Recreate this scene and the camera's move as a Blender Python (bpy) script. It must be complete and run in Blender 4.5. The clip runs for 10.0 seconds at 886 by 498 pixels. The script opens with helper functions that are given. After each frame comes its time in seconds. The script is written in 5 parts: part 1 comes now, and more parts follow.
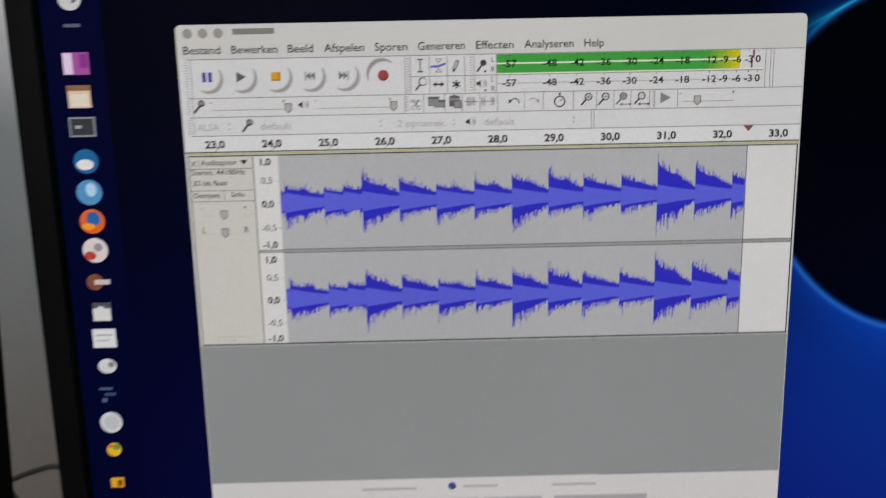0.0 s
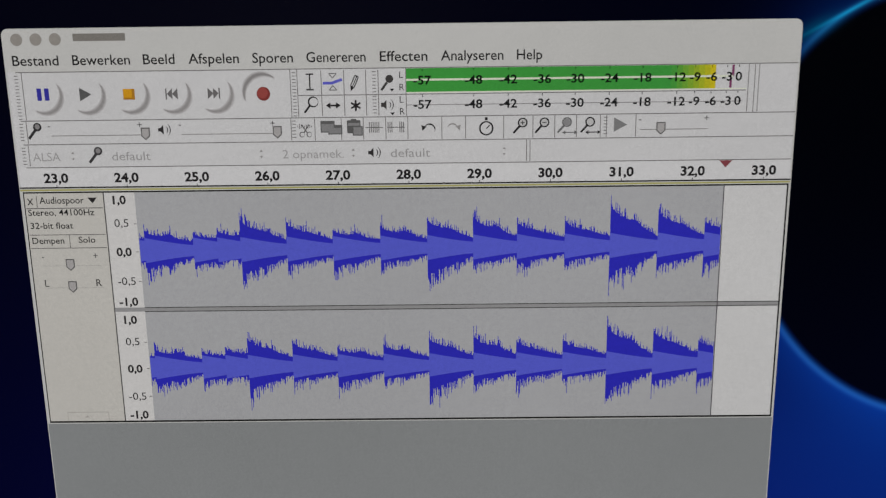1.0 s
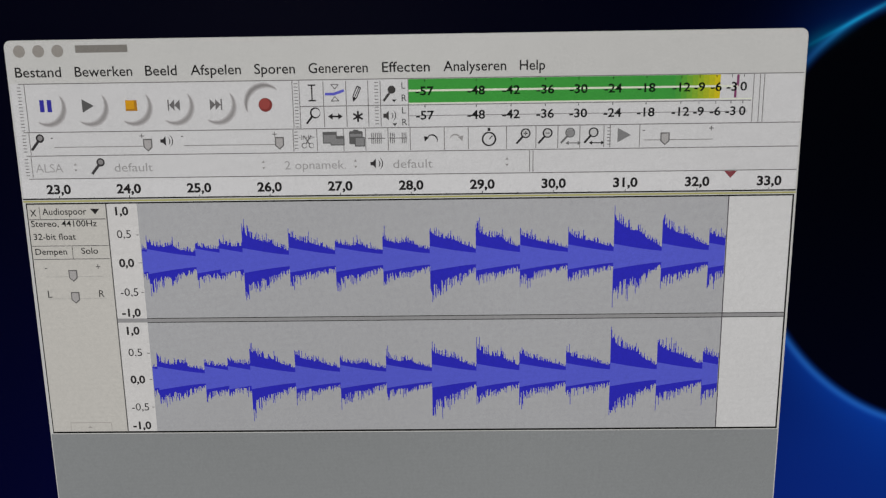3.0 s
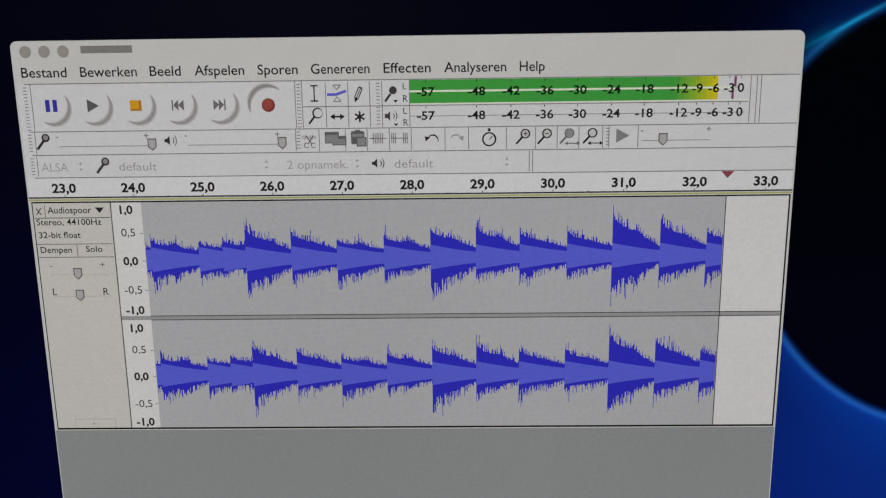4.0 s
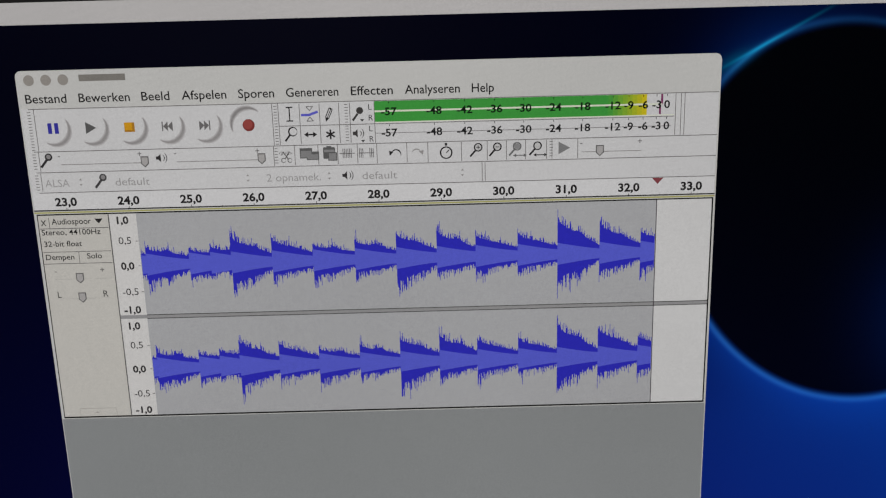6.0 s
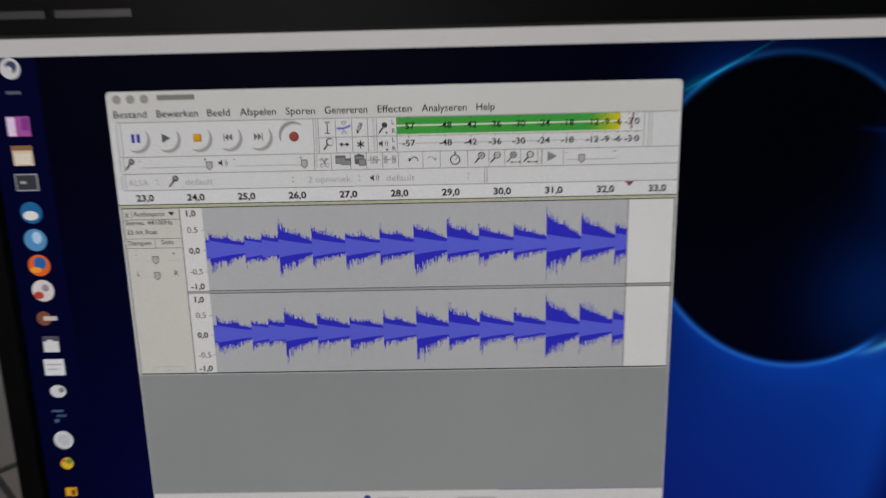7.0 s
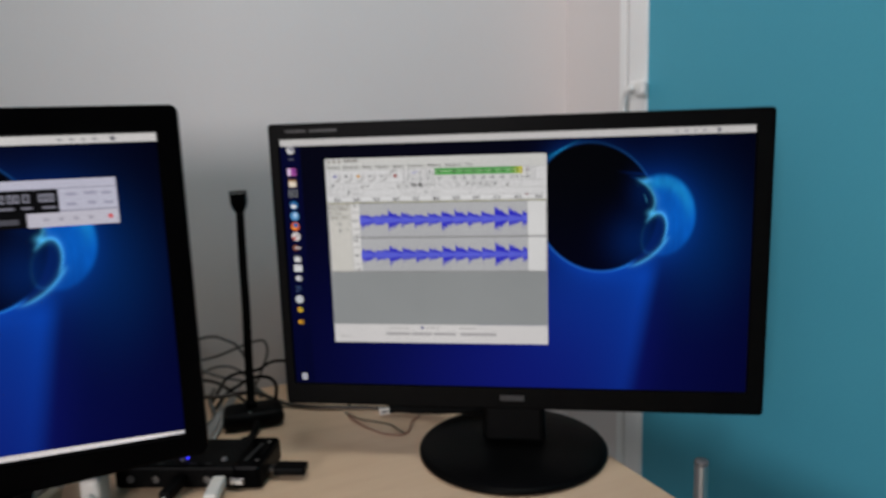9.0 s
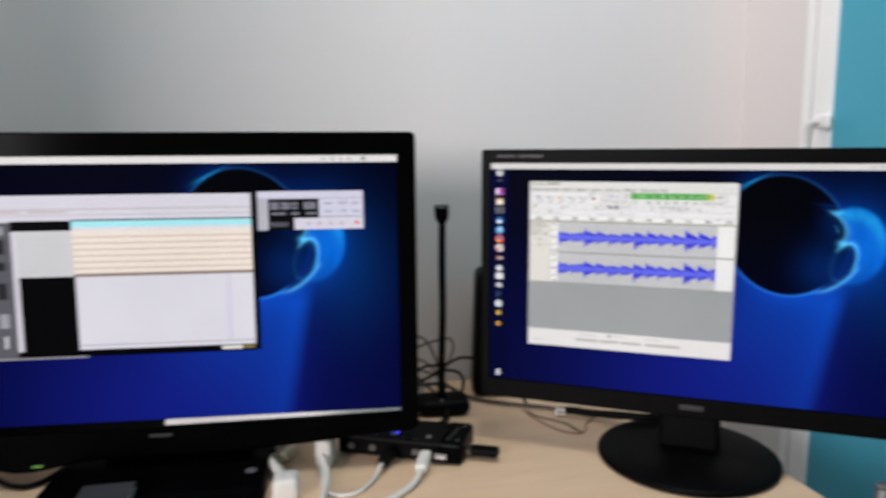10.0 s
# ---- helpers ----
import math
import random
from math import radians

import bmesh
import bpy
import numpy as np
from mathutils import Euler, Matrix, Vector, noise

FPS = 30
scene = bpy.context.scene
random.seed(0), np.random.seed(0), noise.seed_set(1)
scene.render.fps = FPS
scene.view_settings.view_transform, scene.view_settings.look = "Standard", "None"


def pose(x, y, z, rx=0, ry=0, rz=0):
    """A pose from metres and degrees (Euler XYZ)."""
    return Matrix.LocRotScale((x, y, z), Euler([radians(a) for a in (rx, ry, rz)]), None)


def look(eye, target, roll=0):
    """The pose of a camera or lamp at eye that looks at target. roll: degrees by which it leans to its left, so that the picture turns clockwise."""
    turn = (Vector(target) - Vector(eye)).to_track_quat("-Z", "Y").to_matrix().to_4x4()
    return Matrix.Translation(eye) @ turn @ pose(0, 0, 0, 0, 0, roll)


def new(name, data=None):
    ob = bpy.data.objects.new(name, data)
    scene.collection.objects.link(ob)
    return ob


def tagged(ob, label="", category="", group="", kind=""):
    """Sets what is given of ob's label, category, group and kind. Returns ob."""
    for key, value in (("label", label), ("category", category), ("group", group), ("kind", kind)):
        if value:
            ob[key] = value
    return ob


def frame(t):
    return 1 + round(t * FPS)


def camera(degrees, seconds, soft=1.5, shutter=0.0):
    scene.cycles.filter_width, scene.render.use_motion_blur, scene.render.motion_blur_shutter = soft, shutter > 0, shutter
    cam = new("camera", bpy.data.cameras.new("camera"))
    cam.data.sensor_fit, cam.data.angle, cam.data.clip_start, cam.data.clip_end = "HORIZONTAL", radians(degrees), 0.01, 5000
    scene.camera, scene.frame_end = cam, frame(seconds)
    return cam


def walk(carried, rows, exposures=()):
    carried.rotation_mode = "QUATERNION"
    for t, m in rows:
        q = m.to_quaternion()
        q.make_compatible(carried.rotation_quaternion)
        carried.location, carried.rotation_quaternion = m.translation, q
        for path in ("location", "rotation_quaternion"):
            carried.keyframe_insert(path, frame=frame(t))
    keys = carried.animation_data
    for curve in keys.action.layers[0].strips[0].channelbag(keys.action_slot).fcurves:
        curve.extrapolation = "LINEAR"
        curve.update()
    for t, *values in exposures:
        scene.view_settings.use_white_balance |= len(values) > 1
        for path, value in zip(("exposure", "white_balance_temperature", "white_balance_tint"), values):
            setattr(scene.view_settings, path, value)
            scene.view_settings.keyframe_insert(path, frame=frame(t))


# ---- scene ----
cam = camera(65.3, 10.0, soft=1.2, shutter=0.5)
# focus stays where the walk begins, close to the display
cam.data.dof.use_dof, cam.data.dof.focus_distance, cam.data.dof.aperture_fstop = True, 0.23, 17
PATH = [
    (0, (-0.097, -0.262, 1.046), (-0.08, 1.711, 0.717), -1.2),
    (0.5, (-0.073, -0.23, 1.056), (-0.065, 1.742, 0.72), -0.9),
    (1, (-0.062, -0.207, 1.058), (-0.076, 1.761, 0.705), -0.7),
    (1.5, (-0.063, -0.204, 1.061), (-0.095, 1.763, 0.704), -0.8),
    (2, (-0.062, -0.205, 1.061), (-0.102, 1.762, 0.7), -1.0),
    (2.5, (-0.061, -0.205, 1.061), (-0.095, 1.763, 0.707), -0.9),
    (4, (-0.061, -0.208, 1.061), (-0.093, 1.76, 0.71), -0.7),
    (4.5, (-0.061, -0.211, 1.064), (-0.098, 1.755, 0.698), -0.7),
    (5, (-0.056, -0.224, 1.063), (-0.096, 1.746, 0.723), -0.8),
    (5.2, (-0.051, -0.23, 1.067), (-0.074, 1.741, 0.726), -0.9),
    (6.3, (-0.054, -0.234, 1.069), (-0.054, 1.728, 0.68), -1.5),
    (6.5, (-0.056, -0.237, 1.069), (-0.071, 1.724, 0.676), -1.9),
    (7, (-0.051, -0.283, 1.081), (-0.086, 1.671, 0.658), -1.3),
    (7.5, (-0.03, -0.389, 1.1), (-0.154, 1.562, 0.678), -2.2),
    (8, (-0.013, -0.519, 1.1), (-0.167, 1.428, 0.67), -2.1),
    (8.2, (0.004, -0.559, 1.094), (-0.170, 1.397, 0.711), -2.3),
    (8.5, (0.008, -0.615, 1.106), (-0.186, 1.339, 0.727), -1.8),
    (9, (0.041, -0.706, 1.111), (-0.259, 1.243, 0.777), -1.9),
    (9.2, (0.052, -0.735, 1.102), (-0.325, 1.209, 0.817), -1.2),
    (9.5, (0.028, -0.77, 1.119), (-0.412, 1.16, 0.83), -0.6),
    (9.7, (-0.006, -0.797, 1.115), (-0.495, 1.124, 0.849), -0.5),
    (10, (-0.016, -0.817, 1.124), (-0.668, 1.052, 0.841), -0.3),
]
STOPS = [(0, 0.05), (0.5, -0.15), (1.5, -0.28), (2, -0.17), (2.5, -0.15), (4.5, -0.2), (5.2, -0.2), (6.5, -0.22), (7.5, -0.18), (8, -0.18), (8.5, -0.1), (9, 0.12), (9.5, 0.32), (10, 0.66)]
EXPOSURES = [(t, v, 6400, 14) for t, v in STOPS]
walk(cam, [(t, look(eye, target, roll)) for t, eye, target, roll in PATH], EXPOSURES)
WINDOW_W, CEILING_W, CORNER_FILL_W = 100, 1.5, 8.3

# ---- world, light ----
ROOM = pose(0.074, 0.500, 0, 0, 0, 33)          # room corner: local x along the back wall, local y into it
world = bpy.data.worlds.new("sky")
scene.world = world
world.use_nodes = True
sky = world.node_tree.nodes.new("ShaderNodeTexSky")
sky.sky_type, sky.sun_disc, sky.sun_elevation, sky.sun_rotation = "NISHITA", False, radians(35), radians(160)
world.node_tree.links.new(sky.outputs[0], world.node_tree.nodes["Background"].inputs[0])
world.node_tree.nodes["Background"].inputs[1].default_value = 0.1


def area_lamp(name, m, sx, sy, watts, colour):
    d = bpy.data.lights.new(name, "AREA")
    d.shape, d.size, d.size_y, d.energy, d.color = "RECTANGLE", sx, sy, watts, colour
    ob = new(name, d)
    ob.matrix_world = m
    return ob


# daylight through the window opening in the wall behind the camera
area_lamp("window_light", ROOM @ pose(-3.55, -3.42, 1.75, 88, 0, 0), 1.2, 1.1, WINDOW_W, (1.0, 0.955, 0.945))
# and the long unseen ceiling luminaire behind the camera, inferred from a reflection
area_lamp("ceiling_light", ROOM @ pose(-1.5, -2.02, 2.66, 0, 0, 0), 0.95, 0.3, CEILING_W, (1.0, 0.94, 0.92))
# and an unseen fill lamp, added over the desk's end near the corner
area_lamp("corner_fill_light", ROOM @ pose(-0.48, -0.62, 2.66, 0, 0, 0), 0.6, 0.6, CORNER_FILL_W, (0.98, 0.985, 0.92))


# ---- materials ----
def lin(c):
    c = c / 255
    return c / 12.92 if c <= 0.04045 else ((c + 0.055) / 1.055) ** 2.4


def rgb(r, g, b):
    return (lin(r), lin(g), lin(b), 1)


def shader(name, colour, rough=0.5, metal=0.0, spec=0.5):
    m = bpy.data.materials.new(name)
    m.use_nodes = True
    b = m.node_tree.nodes["Principled BSDF"]
    b.inputs["Base Color"].default_value = (*colour[:3], 1)
    b.inputs["Roughness"].default_value = rough
    b.inputs["Metallic"].default_value = metal
    b.inputs["Specular IOR Level"].default_value = spec
    return m


def mottled(name, c1, c2, scale, rough=0.5, bump=0.1, fine=300, stretch=(1, 1, 1), metal=0.0, bump_dist=0.001, rough_var=0.08, spec=0.5):
    """Two scales of variation: broad blotches in colour and fine grain in relief and gloss."""
    m = shader(name, c1, rough, metal, spec)
    nt = m.node_tree
    b = nt.nodes["Principled BSDF"]
    tc = nt.nodes.new("ShaderNodeTexCoord")
    mp = nt.nodes.new("ShaderNodeMapping")
    mp.inputs["Scale"].default_value = stretch
    nt.links.new(tc.outputs["Object"], mp.inputs[0])
    n1 = nt.nodes.new("ShaderNodeTexNoise")
    n1.inputs["Scale"].default_value, n1.inputs["Detail"].default_value = scale, 5
    n2 = nt.nodes.new("ShaderNodeTexNoise")
    n2.inputs["Scale"].default_value, n2.inputs["Detail"].default_value = fine, 3
    for n in (n1, n2):
        nt.links.new(mp.outputs[0], n.inputs["Vector"])
    ramp = nt.nodes.new("ShaderNodeValToRGB")
    ramp.color_ramp.elements[0].position, ramp.color_ramp.elements[1].position = 0.3, 0.7
    ramp.color_ramp.elements[0].color, ramp.color_ramp.elements[1].color = (*c1[:3], 1), (*c2[:3], 1)
    nt.links.new(n1.outputs["Fac"], ramp.inputs[0])
    nt.links.new(ramp.outputs[0], b.inputs["Base Color"])
    mr = nt.nodes.new("ShaderNodeMapRange")
    mr.inputs["To Min"].default_value, mr.inputs["To Max"].default_value = rough - rough_var, rough + rough_var
    nt.links.new(n2.outputs["Fac"], mr.inputs["Value"])
    nt.links.new(mr.outputs[0], b.inputs["Roughness"])
    bp = nt.nodes.new("ShaderNodeBump")
    bp.inputs["Strength"].default_value, bp.inputs["Distance"].default_value = bump, bump_dist
    nt.links.new(n2.outputs["Fac"], bp.inputs["Height"])
    nt.links.new(bp.outputs[0], b.inputs["Normal"])
    return m


WHITE_PAINT = mottled("white_wall_paint", (0.70, 0.656, 0.642), (0.735, 0.695, 0.682), 1.6, 0.75, 0.25, 220)
GREY_PAINT = mottled("grey_wall_paint", (0.27, 0.26, 0.25), (0.32, 0.31, 0.30), 1.5, 0.7, 0.2, 200)
TEAL_PAINT = mottled("teal_wall_paint", (0.056, 0.345, 0.47), (0.064, 0.365, 0.495), 2.0, 0.6, 0.25, 260)
CEILING_PAINT = mottled("ceiling_paint", (0.78, 0.78, 0.76), (0.8, 0.8, 0.78), 2, 0.8, 0.2, 150)
FLOOR_VINYL = mottled("grey_vinyl_floor", (0.09, 0.085, 0.08), (0.13, 0.125, 0.12), 6, 0.5, 0.1, 120)
FRAME_PVC = mottled("white_window_plastic", (0.84, 0.85, 0.84), (0.88, 0.88, 0.87), 5, 0.32, 0.04, 90)
HANDLE_WHITE = mottled("white_handle_enamel", (0.74, 0.74, 0.72), (0.8, 0.8, 0.78), 40, 0.35, 0.03, 200)
BEECH = mottled("beech_laminate", (0.69, 0.475, 0.31), (0.75, 0.535, 0.36), 7, 0.42, 0.06, 60, (1.0, 7.0, 7.0))
BEECH_EDGE = mottled("beech_edge_band", (0.60, 0.40, 0.27), (0.66, 0.45, 0.31), 12, 0.5, 0.05, 90, (1, 6, 6))
STEEL_GREY = mottled("grey_powder_coat", (0.2, 0.2, 0.2), (0.24, 0.24, 0.24), 20, 0.5, 0.1, 400)
MATTE_BLACK = mottled("matte_black_plastic", (0.0018, 0.0018, 0.002), (0.003, 0.003, 0.003), 25, 0.42, 0.25, 1400, bump_dist=0.0003, spec=0.05)
BASE_BLACK = mottled("satin_black_plastic", (0.0018, 0.0018, 0.002), (0.003, 0.003, 0.003), 18, 0.4, 0.15, 1500, bump_dist=0.0002, spec=0.04)
GLOSS_BLACK = mottled("gloss_black_plastic", (0.0008, 0.0008, 0.001), (0.0016, 0.0016, 0.0018), 12, 0.16, 0.02, 300, rough_var=0.04, bump_dist=0.0002, spec=0.015)
RUBBER = mottled("black_rubber", (0.0026, 0.0026, 0.0026), (0.0045, 0.0045, 0.0045), 60, 0.6, 0.2, 900, bump_dist=0.0003, spec=0.06)
GREY_RUBBER = mottled("grey_cable_jacket", (0.10, 0.097, 0.094), (0.15, 0.145, 0.14), 60, 0.5, 0.1, 600, bump_dist=0.0003)
WHITE_RUBBER = mottled("white_cable_jacket", (0.64, 0.605, 0.555), (0.71, 0.675, 0.625), 50, 0.4, 0.06, 500, bump_dist=0.0003)
PALE_RUBBER = mottled("pale_grey_cable_jacket", (0.30, 0.285, 0.27), (0.38, 0.365, 0.35), 60, 0.5, 0.1, 600, bump_dist=0.0003)
BROWN_RUBBER = mottled("brown_cable_jacket", (0.03, 0.02, 0.014), (0.045, 0.03, 0.02), 60, 0.5, 0.1, 600, bump_dist=0.0003)
RED_WIRE = mottled("red_brown_wire", (0.2, 0.07, 0.05), (0.27, 0.1, 0.07), 80, 0.5, 0.05, 500, bump_dist=0.0003)
CHROME = mottled("brushed_bright_metal", (0.36, 0.32, 0.30), (0.46, 0.42, 0.39), 30, 0.30, 0.1, 600, (1, 1, 0.05), 1.0, bump_dist=0.0002)
CREAM = mottled("cream_plastic", (0.52, 0.49, 0.36), (0.6, 0.57, 0.43), 60, 0.45, 0.06, 500, bump_dist=0.0003)
# metal of the strip that imitates the chamfer's reflection
REFLECTION_SILVER = mottled("bright_reflection_metal", (0.52, 0.51, 0.50), (0.58, 0.57, 0.56), 15, 0.14, 0.02, 200, metal=1.0, rough_var=0.03, bump_dist=0.0001)
PORT_METAL = mottled("nickel_port", (0.15, 0.145, 0.14), (0.22, 0.215, 0.21), 80, 0.38, 0.05, 500, metal=1.0, bump_dist=0.0002)
GREY_PLASTIC = mottled("grey_plastic", (0.09, 0.09, 0.095), (0.12, 0.12, 0.125), 30, 0.45, 0.1, 700, bump_dist=0.0003)
COVER_GREY = mottled("dark_grey_cover", (0.028, 0.028, 0.03), (0.038, 0.038, 0.04), 30, 0.55, 0.15, 500, bump_dist=0.0003)
DARK_PORT = shader("port_hole_black", (0.004, 0.004, 0.004), 0.6)
PRINT_GREY = shader("printed_grey_mark", (0.0055, 0.0055, 0.0055), 0.45)
LOGO_GREY = shader("logo_plate_grey", (0.034, 0.034, 0.036), 0.4, 0.3)

_lit = {}


def grain(m, bs):
    """Uneven backlight, and the rows and columns of picture cells, 0.277 mm apart."""
    nt = m.node_tree
    tc = nt.nodes.new("ShaderNodeTexCoord")
    sp = nt.nodes.new("ShaderNodeSeparateXYZ")
    nt.links.new(tc.outputs["Object"], sp.inputs[0])
    out = (Ex(nt, sp.outputs[2]) * (2 * math.pi / 0.0002767)).op("SINE") * 0.2 + 1.0
    out = out * ((Ex(nt, sp.outputs[0]) * (2 * math.pi / 0.0002767)).op("SINE") * 0.12 + 1.0)
    for scale, detail, low, high in ((9, 3, 0.95, 1.05), (1600, 1, 0.95, 1.05)):
        n = nt.nodes.new("ShaderNodeTexNoise")
        n.inputs["Scale"].default_value, n.inputs["Detail"].default_value = scale, detail
        nt.links.new(tc.outputs["Object"], n.inputs["Vector"])
        r = nt.nodes.new("ShaderNodeMapRange")
        r.inputs["To Min"].default_value, r.inputs["To Max"].default_value = low, high
        r.inputs["From Min"].default_value, r.inputs["From Max"].default_value = 0.25, 0.75
        nt.links.new(n.outputs["Fac"], r.inputs["Value"])
        out = out * Ex(nt, r.outputs[0])
    nt.links.new(out.s, bs.inputs["Emission Strength"])


def lit(r, g, b):
    """A lit patch of a display: the glass stays dark, the picture glows."""
    key = (r, g, b)
    if key not in _lit:
        m = shader("display_light", (0.0006, 0.0006, 0.0006), 0.45, 0, 0.012)
        bs = m.node_tree.nodes["Principled BSDF"]
        bs.inputs["Emission Color"].default_value = rgb(r, g, b)
        grain(m, bs)
        _lit[key] = m
    return _lit[key]


class Ex:
    """Arithmetic on shader sockets."""

    def __init__(self, nt, s):
        self.nt, self.s = nt, s

    def op(self, kind, other=None, third=None):
        n = self.nt.nodes.new("ShaderNodeMath")
        n.operation = kind
        for i, v in enumerate((self, other, third)):
            if v is None:
                continue
            if isinstance(v, Ex):
                self.nt.links.new(v.s, n.inputs[i])
            else:
                n.inputs[i].default_value = v
        return Ex(self.nt, n.outputs[0])

    def __add__(self, o): return self.op("ADD", o)
    def __sub__(self, o): return self.op("SUBTRACT", o)
    def __mul__(self, o): return self.op("MULTIPLY", o)
    def __truediv__(self, o): return self.op("DIVIDE", o)
    def sq(self): return self * self
    def sqrt(self): return self.op("SQRT")
    def low(self, o): return self.op("MAXIMUM", o)
    def high(self, o): return self.op("MINIMUM", o)
    def gauss(self): return (self.sq() * -1.0).op("EXPONENT")
    def fall(self): return (self.low(0.0) * -1.0).op("EXPONENT")

    def step(self, a, b):
        n = self.nt.nodes.new("ShaderNodeMapRange")
        n.interpolation_type = "SMOOTHSTEP"
        n.inputs["From Min"].default_value, n.inputs["From Max"].default_value = min(a, b), max(a, b)
        n.inputs["To Min"].default_value, n.inputs["To Max"].default_value = (0, 1) if a < b else (1, 0)
        self.nt.links.new(self.s, n.inputs["Value"])
        return Ex(self.nt, n.outputs[0])


def wallpaper(name, scale):
    """Dark blue desktop picture: a black disc with a glowing rim, a curl of light beside it and a shaft of light below.
    Drawn in millimetres of a 477 mm wide picture; scale: the display's width over that."""
    m = shader(name, (0.0006, 0.0006, 0.0006), 0.45, 0, 0.012)
    nt = m.node_tree
    bs = nt.nodes["Principled BSDF"]
    tc = nt.nodes.new("ShaderNodeTexCoord")
    sp = nt.nodes.new("ShaderNodeSeparateXYZ")
    nt.links.new(tc.outputs["Object"], sp.inputs[0])
    nz = nt.nodes.new("ShaderNodeTexNoise")
    nz.inputs["Scale"].default_value, nz.inputs["Detail"].default_value, nz.inputs["Distortion"].default_value = 22 / scale, 4, 1.2
    nt.links.new(tc.outputs["Object"], nz.inputs["Vector"])
    wisp = Ex(nt, nz.outputs["Fac"])
    nz = nt.nodes.new("ShaderNodeTexNoise")
    nz.inputs["Scale"].default_value, nz.inputs["Detail"].default_value = 150 / scale, 2
    nt.links.new(tc.outputs["Object"], nz.inputs["Vector"])
    speck = Ex(nt, nz.outputs["Fac"])
    mp = nt.nodes.new("ShaderNodeMapping")
    mp.inputs["Rotation"].default_value, mp.inputs["Scale"].default_value = (0, radians(-24), 0), (4.0, 1.0, 1.0)
    nt.links.new(tc.outputs["Object"], mp.inputs[0])
    nz = nt.nodes.new("ShaderNodeTexNoise")
    nz.inputs["Scale"].default_value, nz.inputs["Detail"].default_value, nz.inputs["Distortion"].default_value = 20 / scale, 3, 0.6
    nt.links.new(mp.outputs[0], nz.inputs["Vector"])
    veins = Ex(nt, nz.outputs["Fac"])
    x = Ex(nt, sp.outputs[0]) * (1000 / scale)
    y = Ex(nt, sp.outputs[2]) * (-1000 / scale)
    dx, dy = x - 326.4, y - 77.1
    r = (dx.sq() * 1.145 + dy.sq() * 0.9965 - dx * dy * 0.2286).sqrt()          # a slightly leaning oval
    d = r - 65.0
    inside = d.step(1.5, -3.0)
    outside = d.step(-3.0, 1.5)
    lower = dy.step(-25.0, 55.0)
    upleft = ((x - 291.0) / 22.0).gauss() * ((y - 20.0) / 22.0).gauss()
    right = dx.step(-10.0, 60.0)
    # curl of light: a leaning loop that runs into the rim
    e = (((x - 384.4 + (y - 103.5) * 0.20) / 11.4).sq() + ((y - 103.5) / 20.5).sq()).sqrt()
    loop_in = e.step(1.05, 0.9)
    loop_bright = x.step(376.0, 385.0).low(y.step(95.0, 87.0)) * y.step(116.0, 106.0) * 0.9 + 0.05
    curl = (((e - 1.0) / 0.085).gauss() * 0.5 + ((e - 1.0) / 0.2).gauss() * 0.16) * loop_bright
    gap = dx.step(34.0, 44.0) * y.step(44.0, 50.0)
    tail = (((x - 345.0).sq() + (y - 80.0).sq()).sqrt() - 59.6) / 1.3
    curl = curl + (tail.gauss() * 0.46 + (tail / 2.6).gauss() * 0.10) * x.step(354.0, 374.0) * y.step(104.0, 113.0)
    joint = ((x - 379.0) / 16.0).gauss() * ((y - 126.0) / 10.0).gauss()
    merge = x.step(356.0, 370.0) * y.step(108.0, 118.0)
    rim = ((d / 1.1).gauss() * (merge * -0.85 + 1.0) * (gap * -1.0 + 1.0) * (lower * 0.17 + right * 0.06 + 0.05 + upleft * 0.10 + joint * 0.04)) * (wisp * 0.6 + 0.7)
    # upper left: a thin bright line that touches the rim and runs on straight
    su, sv = (x - 292.0) * 0.47 + (y - 19.2) * 0.88, (x - 292.0) * 0.88 - (y - 19.2) * 0.47
    streak = (su / 0.55).gauss() * ((sv / 11.0).gauss() * 0.38 + ((sv - 16.0) / 8.0).gauss() * 0.10) + (d / 0.6).gauss() * ((sv + 1.0) / 9.0).gauss() * 0.2
    streak = streak + (su / 2.2).gauss() * ((sv + 10.0) / 7.0).gauss() * 0.10
    glow = (d / 9.0).fall() * outside * (lower * 0.25 + upleft * 0.09 + 0.05)
    # cloud right of the disc, between the torn edge and an oval
    torn = x - 385.0 + (y - 72.0).sq() * 0.032
    torn_near = x - 377.8 + (y - 78.0).sq() * 0.021
    b = (((x - 390.5) / 34.0).sq() + ((y - 86.0) / 42.0).sq()).sqrt()
    cloud = b.step(1.04, 0.90) * torn.step(-1.0, 3.0) * (inside * y.step(84.0, 90.0) * -1.0 + 1.0) * (loop_in * -1.0 + 1.0)
    cloud = cloud * (y.step(130.0, 92.0) * 0.65 + 0.35) * (torn.step(2.0, 14.0) * 0.2 + 0.8) * (wisp * 0.5 + 0.45 + (veins - 0.5) * 0.9)
    crest = cloud * ((b - 0.80) / 0.16).gauss() * y.step(100.0, 62.0)
    halo = ((b - 0.9) * 2.7).fall() * outside * 0.22
    # torn wisps along the cloud's inner edge
    fray = (wisp - 0.40).low(0.0) * 4.0
    edge = ((torn / 1.0).gauss() * 0.30 + ((torn - 1.0) / 3.6).gauss() * 0.13) * y.step(47.0, 53.0) * y.step(88.0, 82.0) * (wisp * 0.8 + 0.6)
    edge = edge + (torn_near / 0.8).gauss() * y.step(53.0, 58.0) * y.step(82.0, 76.0) * (speck - 0.43).low(0.0) * 1.0
    t1, t2 = y - 41.5 - (x - 349.0) * 0.13, y - 46.0 - (x - 360.0) * 0.37
